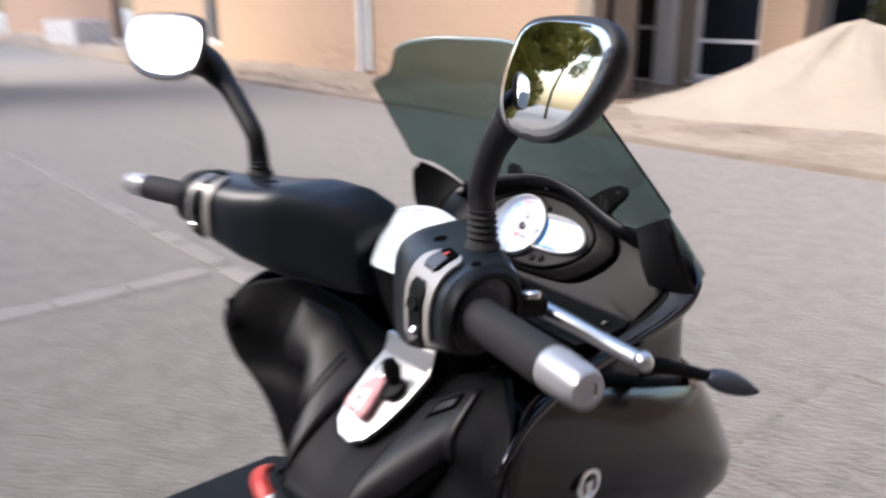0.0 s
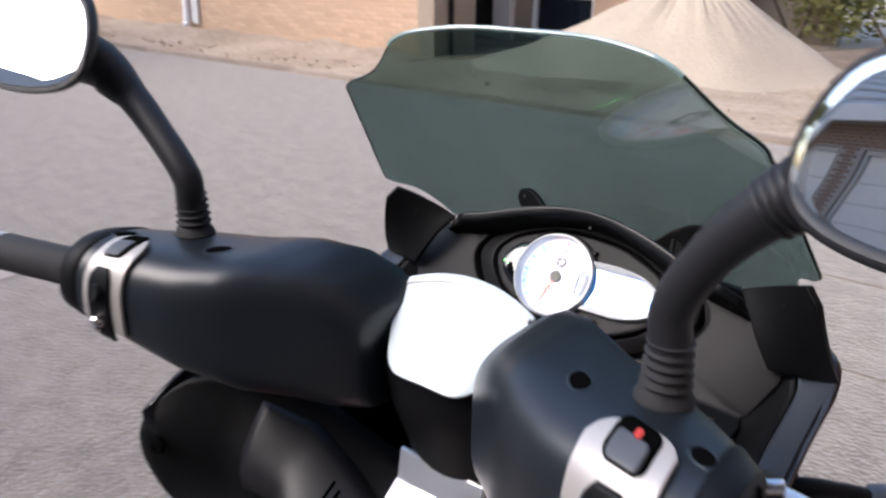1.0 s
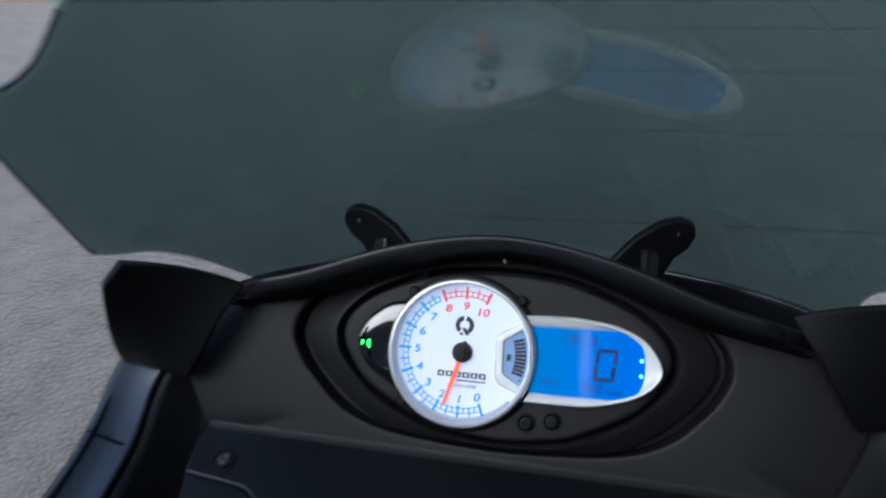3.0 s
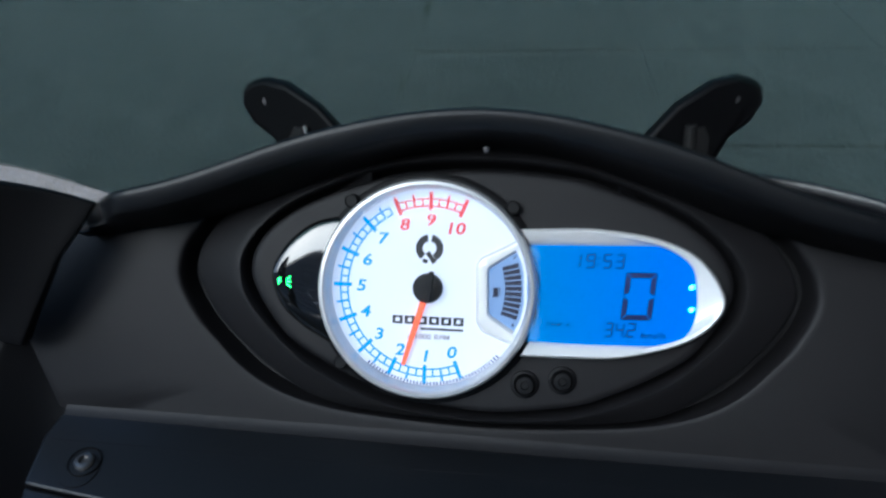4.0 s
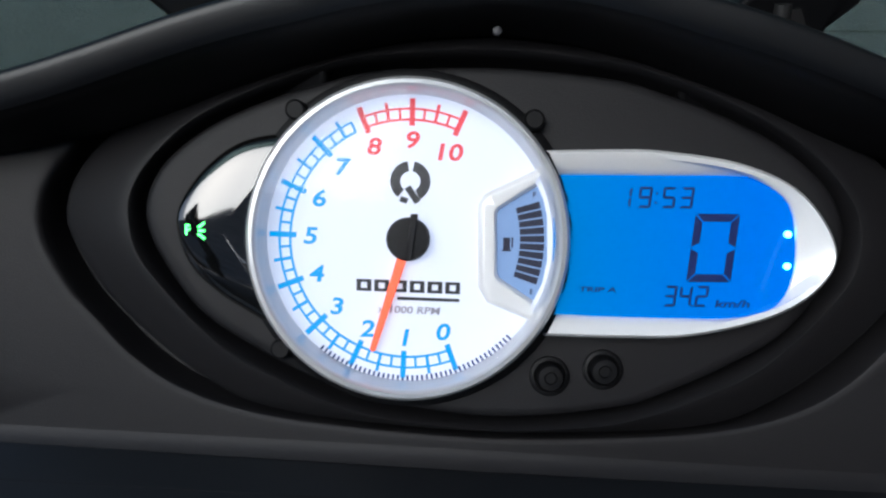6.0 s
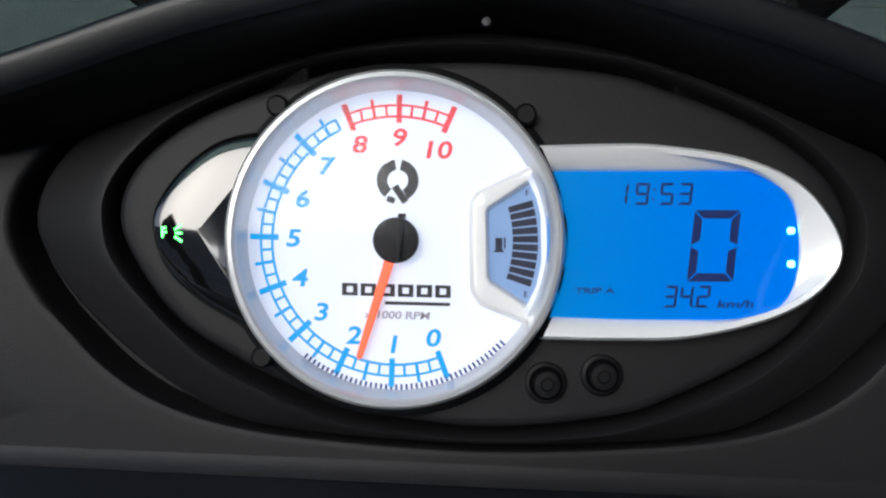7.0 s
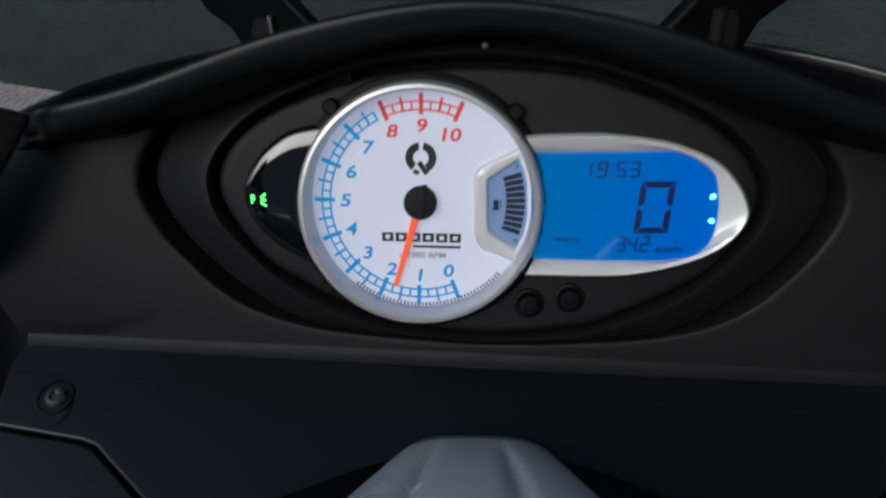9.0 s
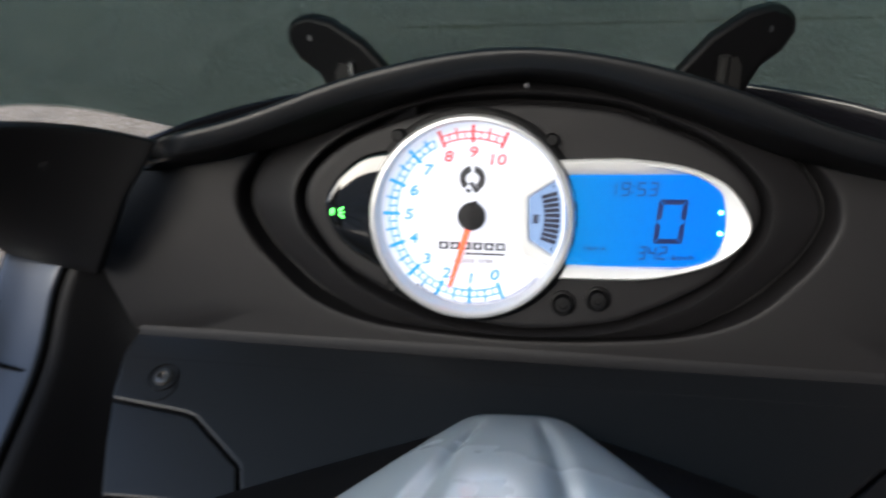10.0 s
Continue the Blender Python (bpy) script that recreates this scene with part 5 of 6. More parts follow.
M_BARK = material("bark", (0.10, 0.075, 0.055), 0.9, grain=0.5, grain_scale=14, bump=0.6, bump_scale=20)

rng = random.Random(7)

# ---- ground ----
ground = mesh_ob("ground", *sheet(lambda u, w: (-150 + 300 * u, -150 + 300 * w, 0.0), 12, 12), M_STREET)
tagged(ground, "worn grey-brown street surface with fine grit", "ground", kind="structure")
# pale blocks let into the street, slightly proud
pale = thing("pavement", (0, 0, 0), "rows of pale paving blocks let into the street", "paving", kind="structure")
px = -7.6
blocks = []
while px < -2.6:
    ln = rng.uniform(0.28, 0.5)
    blocks.append((px, px + ln, 1.0 + rng.uniform(-0.01, 0.01), 1.11))
    px += ln + rng.uniform(0.03, 0.16)
for y0, y1 in ((-0.55, -0.22), (-0.20, 0.16), (0.18, 0.52), (0.54, 0.95)):
    blocks.append((-3.36, -3.20, y0, y1))
for y0, y1 in ((0.15, 0.52), (0.55, 0.92)):
    blocks.append((-6.35, -6.2, y0, y1))
for x0, x1, y0, y1 in blocks:
    v, f = box(x0, x1, y0, y1, -0.05, 0.006)
    mesh_ob("paving_block", v, f, M_PALE, pale, bevel=0.006)
# concrete slabs ahead and to the right of the scooter
M_SLAB = material("grey slab", (0.238, 0.201, 0.167), 0.9, sheen=0.42, grain=0.65, grain_scale=26, bump=1.0, bump_scale=60, stain=0.5, stain_scale=8.0, second=(0.12, 0.10, 0.08), rand=0.04)
slabs = thing("slab_field", (0, 0, 0), "large worn grey slabs with open joints", "paving", kind="structure")
for i in range(0, 9):
    for j in range(-4, 5):
        x0, y0 = -0.48 + i * 1.0, 1.36 + j * 0.92
        if x0 > -1.2:
            mesh_ob("slab", *box(x0 + 0.012, x0 + 0.988, y0 + 0.012, min(y0 + 0.908, 5.80), -0.05, 0.004 + rng.uniform(0, 0.003)), M_SLAB, slabs, bevel=0.006)

# ---- kerb ----
kerb = thing("kerb", (0, 0, 0), "low concrete kerb stones along the street", "kerb", kind="structure")
kv, kf = box(0, 0.996, 0, 0.09, -0.1, 0.055)
kme = bpy.data.meshes.new("kerb_stone")
kme.from_pydata(kv, [], kf)
kbm = bmesh.new()
kbm.from_mesh(kme)
bmesh.ops.bevel(kbm, geom=[e for e in kbm.edges], offset=0.012, segments=2, affect="EDGES")
kbm.to_mesh(kme)
kbm.free()
kme.materials.append(M_KERB)
for k in range(-40, 14):
    o = new("kerb_stone", kme)
    o.parent = kerb
    o.matrix_basis = pose(k * 1.0, 5.86 + rng.uniform(-0.012, 0.012), rng.uniform(-0.012, 0.008), 0, 0, rng.uniform(-0.4, 0.4))


# ---- sandy strip behind the kerb ----
def strip(u, w):
    x, y = -42 + 60 * u, 5.95 + 9.0 * w
    h = 0.04 + 0.05 * noise.noise(Vector((x * 0.9, y * 1.3, 0))) + 0.03 * noise.noise(Vector((x * 3.1, y * 3.5, 4)))
    edge = min(1.0, w * 14)
    bank = 0.16 * math.exp(-((y - 7.35) / 0.30) ** 2) * (0.6 + 0.8 * noise.noise(Vector((x * 1.7, 3, 1)))) * (x < -6.6)
    return (x, y, 0.035 + h * edge + bank)


tagged(mesh_ob("soil_strip", *sheet(strip, 240, 36), M_SOIL), "uneven trodden sandy soil beside the house", "soil", kind="structure")

# ---- sand heap ----
HC = Vector((-3.40, 8.90, 0.0))


def heap(u, w):
    a, r = 2 * math.pi * u, w
    spill = math.exp(-((a - 3.55) / 0.6) ** 2)
    R = 1.85 * (1 + 0.10 * math.sin(a * 2 + 0.6) + 0.05 * math.sin(a * 5)) * (1 + 0.75 * spill)
    h = 1.30 * (1 - r) ** (1.05 + 0.75 * spill)
    h = h * (1 - 0.10 * math.exp(-(r / 0.14) ** 2)) - 0.06
    x, y = HC.x + R * r * math.cos(a), HC.y + R * 0.85 * r * math.sin(a)
    nz = noise.noise(Vector((x * 1.6, y * 1.6, 2))) * 0.07 + noise.noise(Vector((math.cos(a) * 5, math.sin(a) * 5, r * 1.5))) * 0.09 * min(1, r * 3) * (1 - r) + noise.noise(Vector((math.cos(a) * 14, math.sin(a) * 14, r * 3))) * 0.045 * min(1, r * 3) * (1 - r)
    return (x, y, max(h, -0.06) + nz * (1 - r ** 3) + 0.05)


tagged(mesh_ob("sand_mound", *sheet(heap, 160, 60), M_SAND), "large cone-shaped heap of pale sand", "sand heap")


# ---- brick courses as pieces ----
def brick_mesh(name, L, H, T, mat):
    me = bpy.data.meshes.new(name)
    v, f = box(0, L, -T, 0, 0, H)
    me.from_pydata(v, [], f)
    bm = bmesh.new()
    bm.from_mesh(me)
    bmesh.ops.bevel(bm, geom=[e for e in bm.edges if all(abs(q.co.y + T) < 1e-6 for q in e.verts)], offset=0.004, segments=1, affect="EDGES")
    bm.to_mesh(me)
    bm.free()
    me.materials.append(mat)
    return me


def course_shapes(x0, x1, z0, z1, y, holes, depth=0.005, L=0.21, H=0.052, J=0.012, pick=None, picked=None):
    """Faces of many bricks on a wall facing -y, joined."""
    verts, faces = [], []
    row = 0
    z = z0
    while z + H <= z1:
        x = x0 - (L / 2 if row % 2 else 0)
        while x < x1:
            a, b = max(x, x0), min(x + L, x1)
            if b - a > 0.03 and not any(a < h[1] and b > h[0] and z < h[3] and z + H > h[2] for h in holes):
                if pick and pick(a, b, z):
                    picked.append((a, b, z))
                    x += L + J
                    continue
                o = len(verts)
                e = 0.003
                dd = depth + rng.uniform(-0.002, 0.002)
                verts += [(a, y, z), (b, y, z), (b, y, z + H), (a, y, z + H), (a + e, y - dd, z + e), (b - e, y - dd, z + e), (b - e, y - dd, z + H - e), (a + e, y - dd, z + H - e)]
                faces += [(o + 4, o + 5, o + 6, o + 7), (o, o + 1, o + 5, o + 4), (o + 1, o + 2, o + 6, o + 5), (o + 2, o + 3, o + 7, o + 6), (o + 3, o, o + 4, o + 7)]
            x += L + J
        z += H + J
        row += 1
    return verts, faces


def wall_with_holes(x0, x1, y0, y1, z0, z1, holes):
    """A thick wall along x with openings, as boxes butted end to end."""
    xs = sorted({x0, x1, *[h[0] for h in holes], *[h[1] for h in holes]})
    out = []
    for a, b in zip(xs, xs[1:]):
        hs = sorted([h for h in holes if h[0] < b and h[1] > a], key=lambda h: h[2])
        z = z0
        for h in hs:
            if h[2] > z:
                out.append(box(a, b, y0, y1, z, h[2]))
            z = h[3]
        if z < z1:
            out.append(box(a, b, y0, y1, z, z1))
    return join(*out)


def window(parent, x0, x1, z0, z1, y, bars_z=(), bars_x=(), t=0.07, sill=True, group="", name="window"):
    w = mesh_ob(name, *join(box(x0, x0 + t, y, y + 0.09, z0, z1), box(x1 - t, x1, y, y + 0.09, z0, z1), box(x0 + t, x1 - t, y, y + 0.09, z0, z0 + t), box(x0 + t, x1 - t, y, y + 0.09, z1 - t, z1)), M_PAINTWHITE, parent, bevel=0.004)
    mesh_ob("pane", *box(x0 + t * 0.8, x1 - t * 0.8, y + 0.05, y + 0.062, z0 + t * 0.8, z1 - t * 0.8), M_GLASS, w, "dark window pane")
    for z in bars_z:
        mesh_ob("glazing_bar", *box(x0 + t, x1 - t, y + 0.005, y + 0.08, z - 0.03, z + 0.03), M_PAINTWHITE, w)
    for x in bars_x:
        mesh_ob("glazing_bar", *box(x - 0.03, x + 0.03, y + 0.008, y + 0.078, z0 + t, z1 - t), M_PAINTWHITE, w)
    if sill:
        mesh_ob("sill", *box(x0 - 0.05, x1 + 0.05, y - 0.09, y + 0.02, z0 - 0.06, z0 - 0.003), M_FASCIA, w, bevel=0.005)
    return w


# ---- house beside the heap ----
house = thing("house", (0, 0, 0), "yellow brick house with white downpipe and porch windows", "house")
WY = 7.62
front_wall = mesh_ob("front_wall", *wall_with_holes(-22.5, -6.47, WY, WY + 0.3, -0.2, 5.4, [(-17.9, -17.2, 0.45, 2.2)]), M_MORTAR, house, "yellow brick front wall")
mesh_ob("pier", *box(-6.468, -6.20, WY - 0.02, WY + 0.88, -0.2, 5.4), M_BROWNPIER, house, "grey-brown brick pier at the porch", bevel=0.006)
mesh_ob("porch_wall", *wall_with_holes(-10.0, -5.16, 10.0, 10.3, -0.2, 5.4, [(-7.40, -6.87, 0.12, 2.3), (-6.26, -5.2, 0.22, 2.2)]), M_BROWNPIER, house, "grey-brown porch wall")
mesh_ob("corner_pier", *box(-5.158, -4.55, 9.9, 10.4, -0.2, 5.4), M_MORTAR, house, "yellow brick corner of the porch")
mesh_ob("back_wing", *wall_with_holes(-8.0, -2.6, 13.0, 13.3, -0.2, 4.2, [(-5.75, -5.0, 0.7, 2.2)]), M_BROWNPIER, house, "grey-brown rear wing")
mesh_ob("end_wall", *box(-22.5, -22.2, WY + 0.302, 14, -0.2, 5.4), M_MORTAR, house)
mesh_ob("roof", *box(-22.9, -4.3, WY - 0.35, 14.2, 5.4, 5.65), M_ROOF, house, "flat grey roof")
near_bricks = []
hb = mesh_ob("wall_bricks", *course_shapes(-22.5, -6.47, 0.04, 5.35, WY, [(-17.9, -17.2, 0.45, 2.2)], pick=lambda a, b, z: a > -13.2 and z < 0.66, picked=near_bricks), M_BRICK, house)
tagged(hb, kind="stuff")
hb = mesh_ob("corner_bricks", *course_shapes(-5.158, -4.55, 0.04, 5.35, 9.9, []), M_BRICK, house)
tagged(hb, kind="stuff")
window(house, -7.40, -6.87, 0.12, 2.3, 10.06, (0.95,), (), 0.05, False)
window(house, -6.26, -5.20, 0.22, 2.2, 10.06, (0.78,), ())
window(house, -5.75, -5.0, 0.7, 2.2, 13.06, (1.5,), ())
window(house, -17.9, -17.2, 0.45, 2.2, WY + 0.06, (), ())
mesh_ob("door_post", *box(-6.865, -6.53, 9.88, 9.998, 0.04, 2.5), M_PAINTWHITE, house, "white door post", bevel=0.008)
pipe_pts = [(-11.36, WY - 0.07, 5.3), (-11.36, WY - 0.07, 0.30), (-11.35, WY - 0.09, 0.20), (-11.30, WY - 0.17, 0.15)]
tube("downpipe", pipe_pts, [0.055] * 4, M_PAINTWHITE, house, "white plastic downpipe", 16)
mesh_ob("cable_duct", *box(-11.26, -11.08, WY - 0.05, WY - 0.012, 0.2, 5.3), M_FASCIA, house, "grey cable duct beside the downpipe", bevel=0.006)
tube("drain_pipe", [(-6.165, WY + 0.30, 5.3), (-6.165, WY + 0.30, 0.06)], [0.035, 0.035], M_BLACK, house, "dark drain pipe", 14)
mesh_ob("porch_step", *box(-7.6, -5.0, 9.2, 9.878, -0.1, 0.12), M_KERB, house, "grey concrete doorstep", bevel=0.01)

# ---- low brick terrace behind the camera, seen in the mirrors and glass ----
terrace = thing("terrace", (0, 0, 0), "low brown brick row with white doors and a steep grey roof", "house")
TY, EAVE, RIDGE = -5.0, 2.75, 7.15
holes = [(-15.6 + 2.95 * k, -15.6 + 2.95 * k + 2.3, 0.06, 2.25) for k in range(5)]
v, f = wall_with_holes(-16.4, 0, 0, 0.3, -0.2, EAVE, holes)
mesh_ob("wall", [(p[0], TY - p[1], p[2]) for p in v], [g[::-1] for g in f], M_GREYMORTAR, terrace, "brown brick wall")
bv, bf = course_shapes(-16.4, 0, 0.05, EAVE - 0.05, 0, holes, 0.01)
bw = mesh_ob("wall_bricks", [(p[0], TY - p[1], p[2]) for p in bv], [g[::-1] for g in bf], M_BROWNBRICK, terrace)
tagged(bw, kind="stuff")
for a, b, c, d in holes:
    w = mesh_ob("garage_door", *box(a + 0.07, b - 0.07, TY - 0.16, TY - 0.11, c, d - 0.07), M_PAINTWHITE, terrace, "white panelled door")
    for z in (0.55, 1.10, 1.65):
        mesh_ob("door_groove", *box(a + 0.09, b - 0.09, TY - 0.108, TY - 0.103, z, z + 0.03), M_FASCIA, w)
    mesh_ob("door_frame", *join(box(a, a + 0.07, TY - 0.2, TY - 0.05, c, d), box(b - 0.07, b, TY - 0.2, TY - 0.05, c, d), box(a + 0.07, b - 0.07, TY - 0.2, TY - 0.05, d - 0.07, d)), M_FASCIA, w)
mesh_ob("fascia", *box(-16.7, 0.1, TY + 0.30, TY + 0.36, EAVE - 0.12, EAVE + 0.16), M_PAINTWHITE, terrace, "white fascia board and gutter", bevel=0.01)
mesh_ob("roof", *loft([[(x, TY + 0.30, EAVE + 0.02), (x, TY + 0.30, EAVE + 0.16), (x, TY - 3.6, RIDGE), (x, TY - 7.5, EAVE + 0.16), (x, TY - 7.5, EAVE)] for x in (-16.7, 0.1)]), M_ROOF, terrace, "steep grey tiled roof")
for k in range(14):
    q = (k + 0.5) / 14
    y, z = TY + 0.30 - 3.9 * q, EAVE + 0.16 + (RIDGE - EAVE - 0.16) * q
    mesh_ob("tile_course", *box(-16.7, 0.1, y - 0.05, y + 0.03, z - 0.01, z + 0.05), M_ROOF, terrace)
mesh_ob("back_wall", *box(-16.4, 0, TY - 7.3, TY - 7.0, -0.2, EAVE), M_GREYMORTAR, terrace)


# ---- pallets with wrapped blocks ----
def pallet(at, label, group, turn=0.0, w=1.0, d=1.0, layers=2, straps=True):
    t = thing("wrapped_pallet", at, label, "pallet", group, turn=turn)
    for k in range(5):
        mesh_ob("deck_board", *box(-w / 2 + k * (w - 0.12) / 4, -w / 2 + 0.12 + k * (w - 0.12) / 4, 0, d, 0.10, 0.125), M_WOOD, t)
    for y in (0.0, d / 2 - 0.05, d - 0.1):
        mesh_ob("bearer", *box(-w / 2, w / 2, y, y + 0.1, 0.022, 0.098), M_WOOD, t)
        mesh_ob("bottom_board", *box(-w / 2, w / 2, y, y + 0.1, 0.0, 0.020), M_WOOD, t)
    z = 0.127
    for L in range(layers):
        rows = 4
        for k in range(rows):
            x0 = -w / 2 + 0.02 + k * (w - 0.04) / rows
            hh = 0.2 + (0.1 if (k + L) % 2 and L == layers - 1 else 0)
            mesh_ob("block", *box(x0 + 0.004, x0 + (w - 0.04) / rows - 0.004, 0.03, d - 0.03, z, z + hh), M_BLOCK, t, bevel=0.01)
        z += 0.204
    top = z + 0.09
    def wrap(u, q):
        a = 2 * math.pi * u
        c, s = math.cos(a), math.sin(a)
        ex = 0.22
        hw, hd = w / 2 + 0.012, d / 2 + 0.012
        x, y = hw * math.copysign(abs(c) ** ex, c), hd * math.copysign(abs(s) ** ex, s)
        if q < 0.8:
            zz = 0.09 + (top - 0.09) * q / 0.8
            k = 1.0
        else:
            zz, k = top + 0.015, 1 - (q - 0.8) / 0.2
        n = noise.noise(Vector((x * 6 + at[0], y * 6, zz * 9 + at[1]))) * 0.018
        return (x * k + n * c, y * k + d / 2 + n * s, zz + n * 0.6)
    mesh_ob("plastic_wrap", *sheet(wrap, 96, 24), M_WRAP, t, "creased white plastic wrap")
    if straps:
        for z0 in (0.15, top - 0.09):
            mesh_ob("strap", *loft([[(sx * (w / 2 + o), d / 2 + sy * (d / 2 + o), z0 + h - 0.17 * (sx > 0) * (z0 > 0.3)) for sx, sy in ((-1, -1), (1, -1), (1, 1), (-1, 1))] for o, h in ((0.022, 0), (0.026, 0), (0.026, 0.05), (0.022, 0.05), (0.022, 0))], True, False), M_STRAP, t, "yellow plastic strap")
    return t


pallet((0.44, 6.0, 0.062), "pallet of blocks in white wrap with yellow straps", "wrapped pallets", -2)
pallet((0.55, 7.75, 0.05), "tall wrapped pallet of blocks on the soil", "wrapped pallets", 3, layers=3, straps=False)
pallet((1.9, 7.55, 0.05), "wrapped pallet of blocks beside the heap", "wrapped pallets", -4, layers=3, straps=False)
pallet((-27.4, 6.9, 0.0), "white wrapped bundle far along the street", "wrapped pallets", 5, w=2.6, d=1.2, layers=3, straps=False)
mesh = tube("plank", [(-6.2, 7.1, 0.10), (-5.2, 8.6, 0.12)], [0.022, 0.022], M_WOOD)
tagged(mesh, "thin pale stick lying on the soil", "stick")


# ---- shrubs and trees ----
def leaf_cloud(centers, count, size, seed):
    r = random.Random(seed)
    verts, faces = [], []
    for _ in range(count):
        c, rad = centers[r.randrange(len(centers))]
        while True:
            p = Vector((r.uniform(-1, 1), r.uniform(-1, 1), r.uniform(-1, 1)))
            if 0.25 < p.length < 1:
                break
        p = Vector(c) + Vector((p.x * rad[0], p.y * rad[1], p.z * rad[2]))
        d = Vector((r.gauss(0, 1), r.gauss(0, 1), r.gauss(0, 0.7))).normalized()
        e = d.orthogonal().normalized()
        s = size * r.uniform(0.6, 1.4)
        o = len(verts)
        verts += [p - d * s, p + e * s * 0.45, p + d * s, p - e * s * 0.45]
        faces.append((o, o + 1, o + 2, o + 3))
    return verts, faces


def leaf_mesh(name, cloud, mat, parent, label):
    me = bpy.data.meshes.new(name)
    me.from_pydata([tuple(v) for v in cloud[0]], [], cloud[1])
    me.materials.append(mat)
    ob = new(name, me)
    ob.parent = parent
    tagged(ob, label, kind="stuff")
    return ob


# lighter copy of the leaves, with the sun's yellow put into the colour
M_YELLOWLEAF = material("sunlit leaves", (0.13, 0.125, 0.03), 0.6, grain=0.5, grain_scale=2, second=(0.09, 0.11, 0.03))


M_AUTUMN = material("autumn leaves", (0.36, 0.31, 0.05), 0.6, grain=0.6, grain_scale=0.8, second=(0.17, 0.21, 0.045))


def shrub(at, w, h, seed, mat=M_LEAF):
    t = thing("shrub", at, "low green and yellow shrub behind the sand heap", "shrub", "shrubs behind the heap")
    r = random.Random(seed)
    for k in range(5):
        a = r.uniform(0, 6.28)
        tube("stem", [(0, 0, 0), (0.2 * w * math.cos(a), 0.2 * w * math.sin(a), h * 0.4), (0.4 * w * math.cos(a), 0.4 * w * math.sin(a), h * 0.75)], [0.03, 0.02, 0.008], M_BARK, t, "", 6)
    cl = [((r.uniform(-w / 2, w / 2), r.uniform(-w / 3, w / 3), h * r.uniform(0.35, 0.75)), (w * 0.28, w * 0.25, h * 0.28)) for _ in range(9)]
    leaf_mesh("foliage", leaf_cloud(cl, 2600, 0.06, seed), mat, t, "loose small leaves")


def tree(at, h, seed, mat=M_YELLOWLEAF, drooping=False):
    t = thing("tree", at, "tall leafy tree with yellow-green evening foliage", "tree", "trees by the street")
    r = random.Random(seed)
    tube("trunk", [(0, 0, 0), (0.05, 0.02, h * 0.25), (-0.05, 0.05, h * 0.5), (0.0, 0.0, h * 0.8)], [0.22, 0.17, 0.11, 0.03], M_BARK, t, "", 12)
    cl = []
    for k in range(12):
        a, z = r.uniform(0, 6.28), h * r.uniform(0.35, 0.85)
        ln = h * r.uniform(0.15, 0.28)
        e = (ln * math.cos(a), ln * math.sin(a), z + ln * 0.5)
        tube("limb", [(0, 0, z - 0.1), (e[0] * 0.5, e[1] * 0.5, z + ln * 0.2), e], [0.06, 0.04, 0.012], M_BARK, t, "", 6)
        cl.append((e, (h * 0.14, h * 0.14, h * 0.11)))
    if drooping:
        cl += [((0.95 * math.cos(2.4 * k), 0.95 * math.sin(2.4 * k), h * (0.12 + 0.055 * k)), (0.85, 0.85, h * 0.10)) for k in range(15)]
    leaf_mesh("crown", leaf_cloud(cl, 16000 if drooping else 6000, 0.16, seed), mat, t, "yellow-green crown with gaps")


for k, (x, y, w, h) in enumerate(((-1.6, 12.2, 2.6, 1.6), (0.2, 12.6, 3.0, 1.8), (2.2, 12.0, 2.6, 1.5), (4.4, 12.6, 3.2, 2.0), (-3.2, 13.0, 2.4, 2.2), (7.0, 12.5, 3.0, 2.2), (10, 12.2, 3.2, 2.0))):
    shrub((x, y, 0.0), w, h, 40 + k, M_LEAF if k % 2 else M_YELLOWLEAF)
for k, (x, y, h) in enumerate(((-14.8, 0.2, 7), (-30, -4, 9), (-36, -9, 10), (-36, 0, 9), (18, 16, 8), (8, 18, 9), (-2, 19, 8), (20, -6, 9))):
    tree((x, y, 0), h, 90 + k, M_AUTUMN if k == 0 else M_YELLOWLEAF, k == 0)
mesh_ob("far_wall", *box(-46, -30, 9.5, 9.9, -0.1, 3.2), M_BROWNBRICK)
tagged(bpy.data.objects["far_wall"], "dark brown garden wall far along the street", "wall")

# ---- single bricks along the foot of the yellow wall ----
bme = brick_mesh("brick", 0.21, 0.052, 0.009, M_BRICK)
for a, b, z in near_bricks:
    o = new("brick", bme)
    o.parent = front_wall
    o.matrix_basis = Matrix.Translation((a, WY + 0.004 + rng.uniform(-0.002, 0.002), z)) @ Matrix.Diagonal(((b - a) / 0.21, 1, 1, 1))

# ---- loose stones and clods on the soil ----
r2 = random.Random(21)
cv, cf = [], []
for _ in range(900):
    x, y = r2.uniform(-20, 1.5), 6.02 + 1.5 * r2.random() ** 0.8
    if x > -6.4:
        y += r2.uniform(0, 2.5)
    g = r2.uniform(0.012, 0.04) * (1.6 if r2.random() < 0.08 else 1)
    z = 0.075 + 0.05 * noise.noise(Vector((x * 0.9, y * 1.3, 0)))
    o = len(cv)
    q = [(1, 0, 0), (-1, 0, 0), (0, 1, 0), (0, -1, 0), (0, 0, 0.8), (0, 0, -0.8)]
    cv += [(x + g * a * r2.uniform(0.6, 1.4), y + g * b * r2.uniform(0.6, 1.4), z + g * c * r2.uniform(0.6, 1.2)) for a, b, c in q]
    cf += [tuple(o + i for i in t) for t in ((0, 2, 4), (2, 1, 4), (1, 3, 4), (3, 0, 4), (2, 0, 5), (1, 2, 5), (3, 1, 5), (0, 3, 5))]
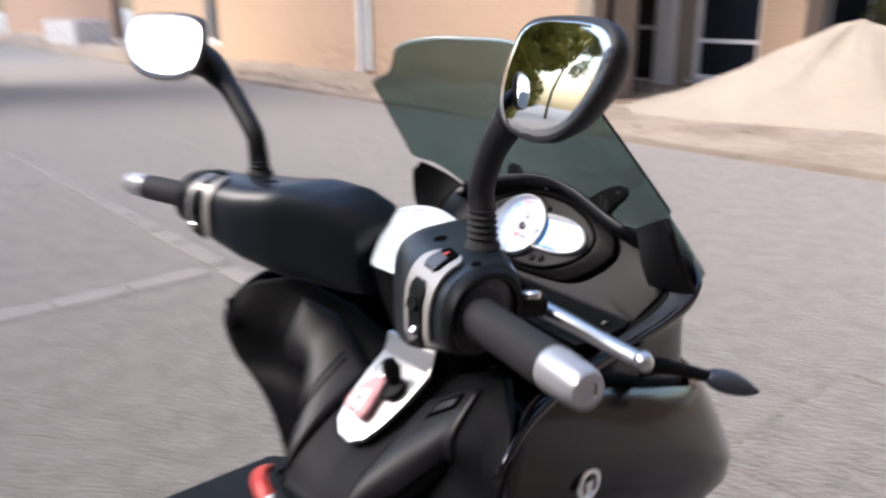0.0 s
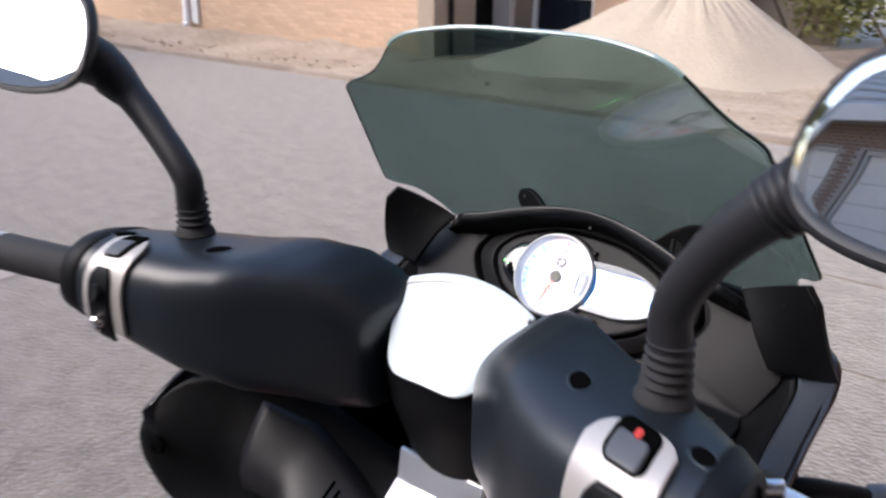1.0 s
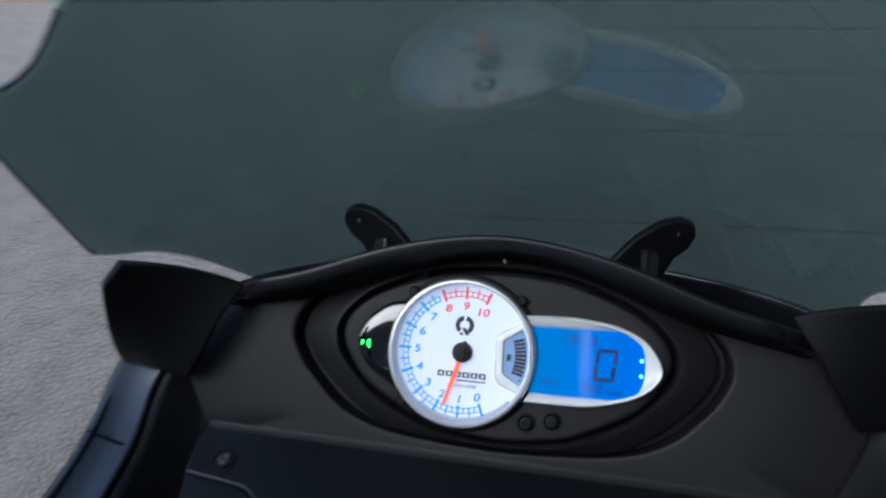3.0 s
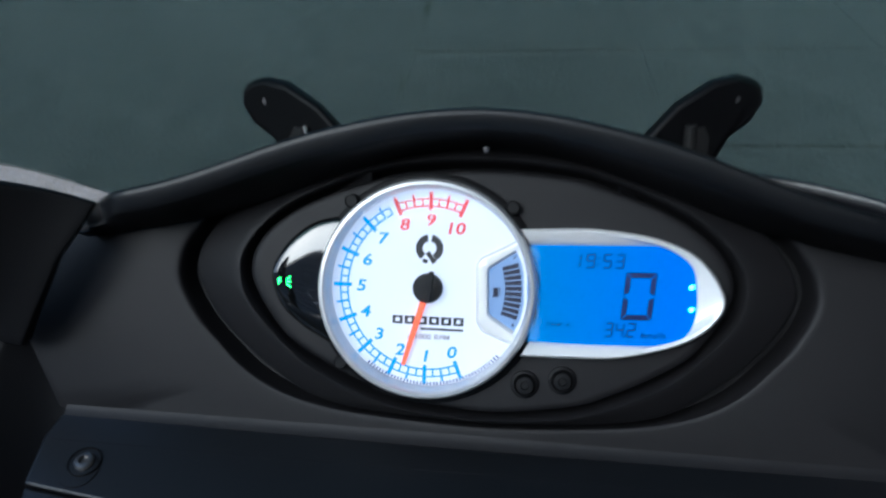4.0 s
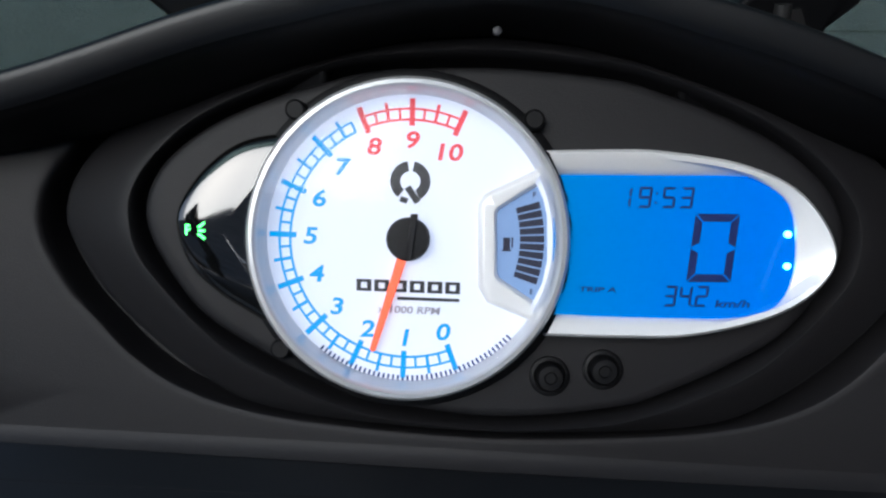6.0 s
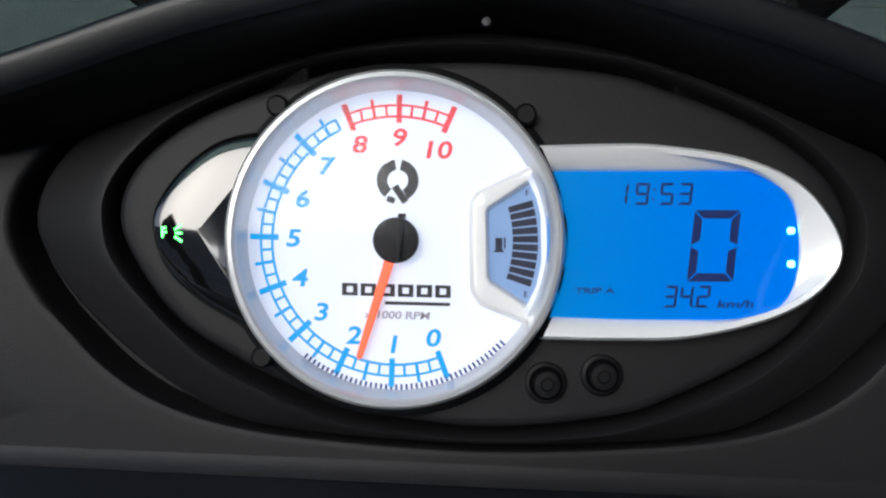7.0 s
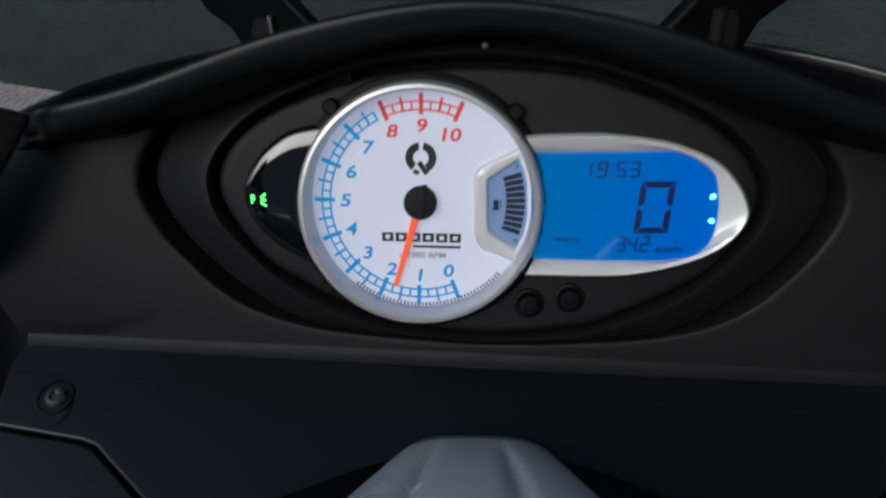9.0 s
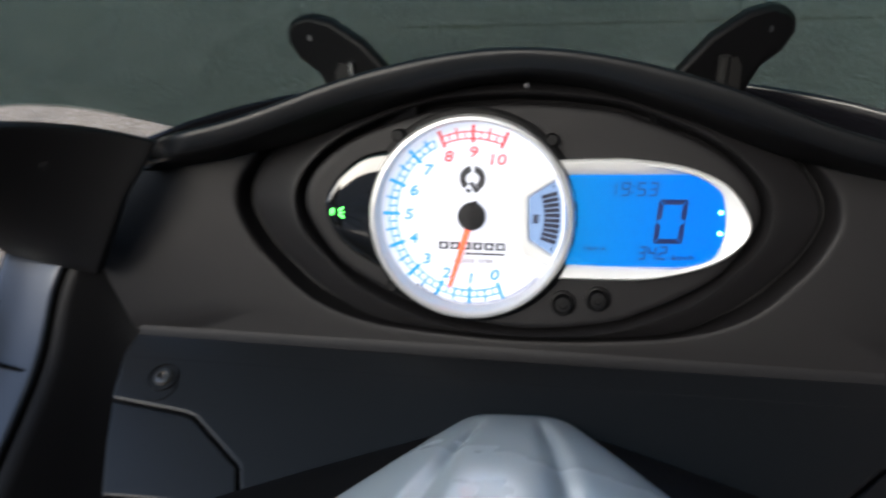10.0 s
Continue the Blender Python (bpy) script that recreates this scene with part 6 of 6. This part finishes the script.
tagged(mesh_ob("gravel", cv, cf, M_SOIL), "scattered clods and small stones on the soil", "gravel", kind="stuff")

# unseen tall walls, added to block sky light from behind and from the right
tagged(mesh_ob("wall_south", *box(0.15, 4.9, -5.3, -5.0, -0.2, 12.0), M_BROWNBRICK), "unseen plain brown wall, added to block sky light from behind", "wall", kind="structure")
tagged(mesh_ob("wall_east", *box(4.6, 4.9, -4.6, 12.0, -0.2, 15.0), M_BROWNBRICK), "unseen plain brown wall, added to block sky light on the right", "wall", kind="structure")


# ---- darker dug earth between the heap and the pallets ----
def earth(u, w):
    x, y = -2.6 + 4.6 * u + 0.25 * math.sin(w * 7), 8.5 + 4.2 * w
    edge = min(1, 6 * min(u, 1 - u)) * min(1, 8 * min(w, 1 - w))
    return (x, y, 0.01 + edge * (0.17 + 0.07 * noise.noise(Vector((x * 2, y * 2, 5))) + 0.05 * noise.noise(Vector((x * 6, y * 6, 9)))))


M_EARTH = material("dug brown earth", (0.26, 0.20, 0.155), 0.95, grain=0.6, grain_scale=10, bump=0.9, bump_scale=25, stain=0.5, stain_scale=1.5, second=(0.13, 0.095, 0.07))
tagged(mesh_ob("earth_bed", *sheet(earth, 40, 60), M_EARTH), "dark brown dug earth beside the sand heap", "soil", kind="structure")


# ---- weeds in the joint of the slabs ----
wv, wf = [], []
r3 = random.Random(5)
for _ in range(700):
    if r3.random() < 0.7:
        x, y = r3.uniform(-0.5, 2.5), 2.274 + r3.gauss(0, 0.008)
    else:
        x, y = -0.482 + r3.gauss(0, 0.010), r3.uniform(1.2, 4.0)
    if noise.noise(Vector((x * 3, y * 3, 0))) < -0.05:
        continue
    h, a = r3.uniform(0.008, 0.028), r3.uniform(0, 6.28)
    o = len(wv)
    wv += [(x - 0.002 * math.sin(a), y + 0.002 * math.cos(a), 0.0), (x + 0.002 * math.sin(a), y - 0.002 * math.cos(a), 0.0), (x + h * 0.5 * math.cos(a), y + h * 0.5 * math.sin(a), h)]
    wf.append((o, o + 1, o + 2))
tagged(mesh_ob("weeds", wv, wf, M_LEAF), "thin green weeds in the slab joints", "weeds", kind="stuff")
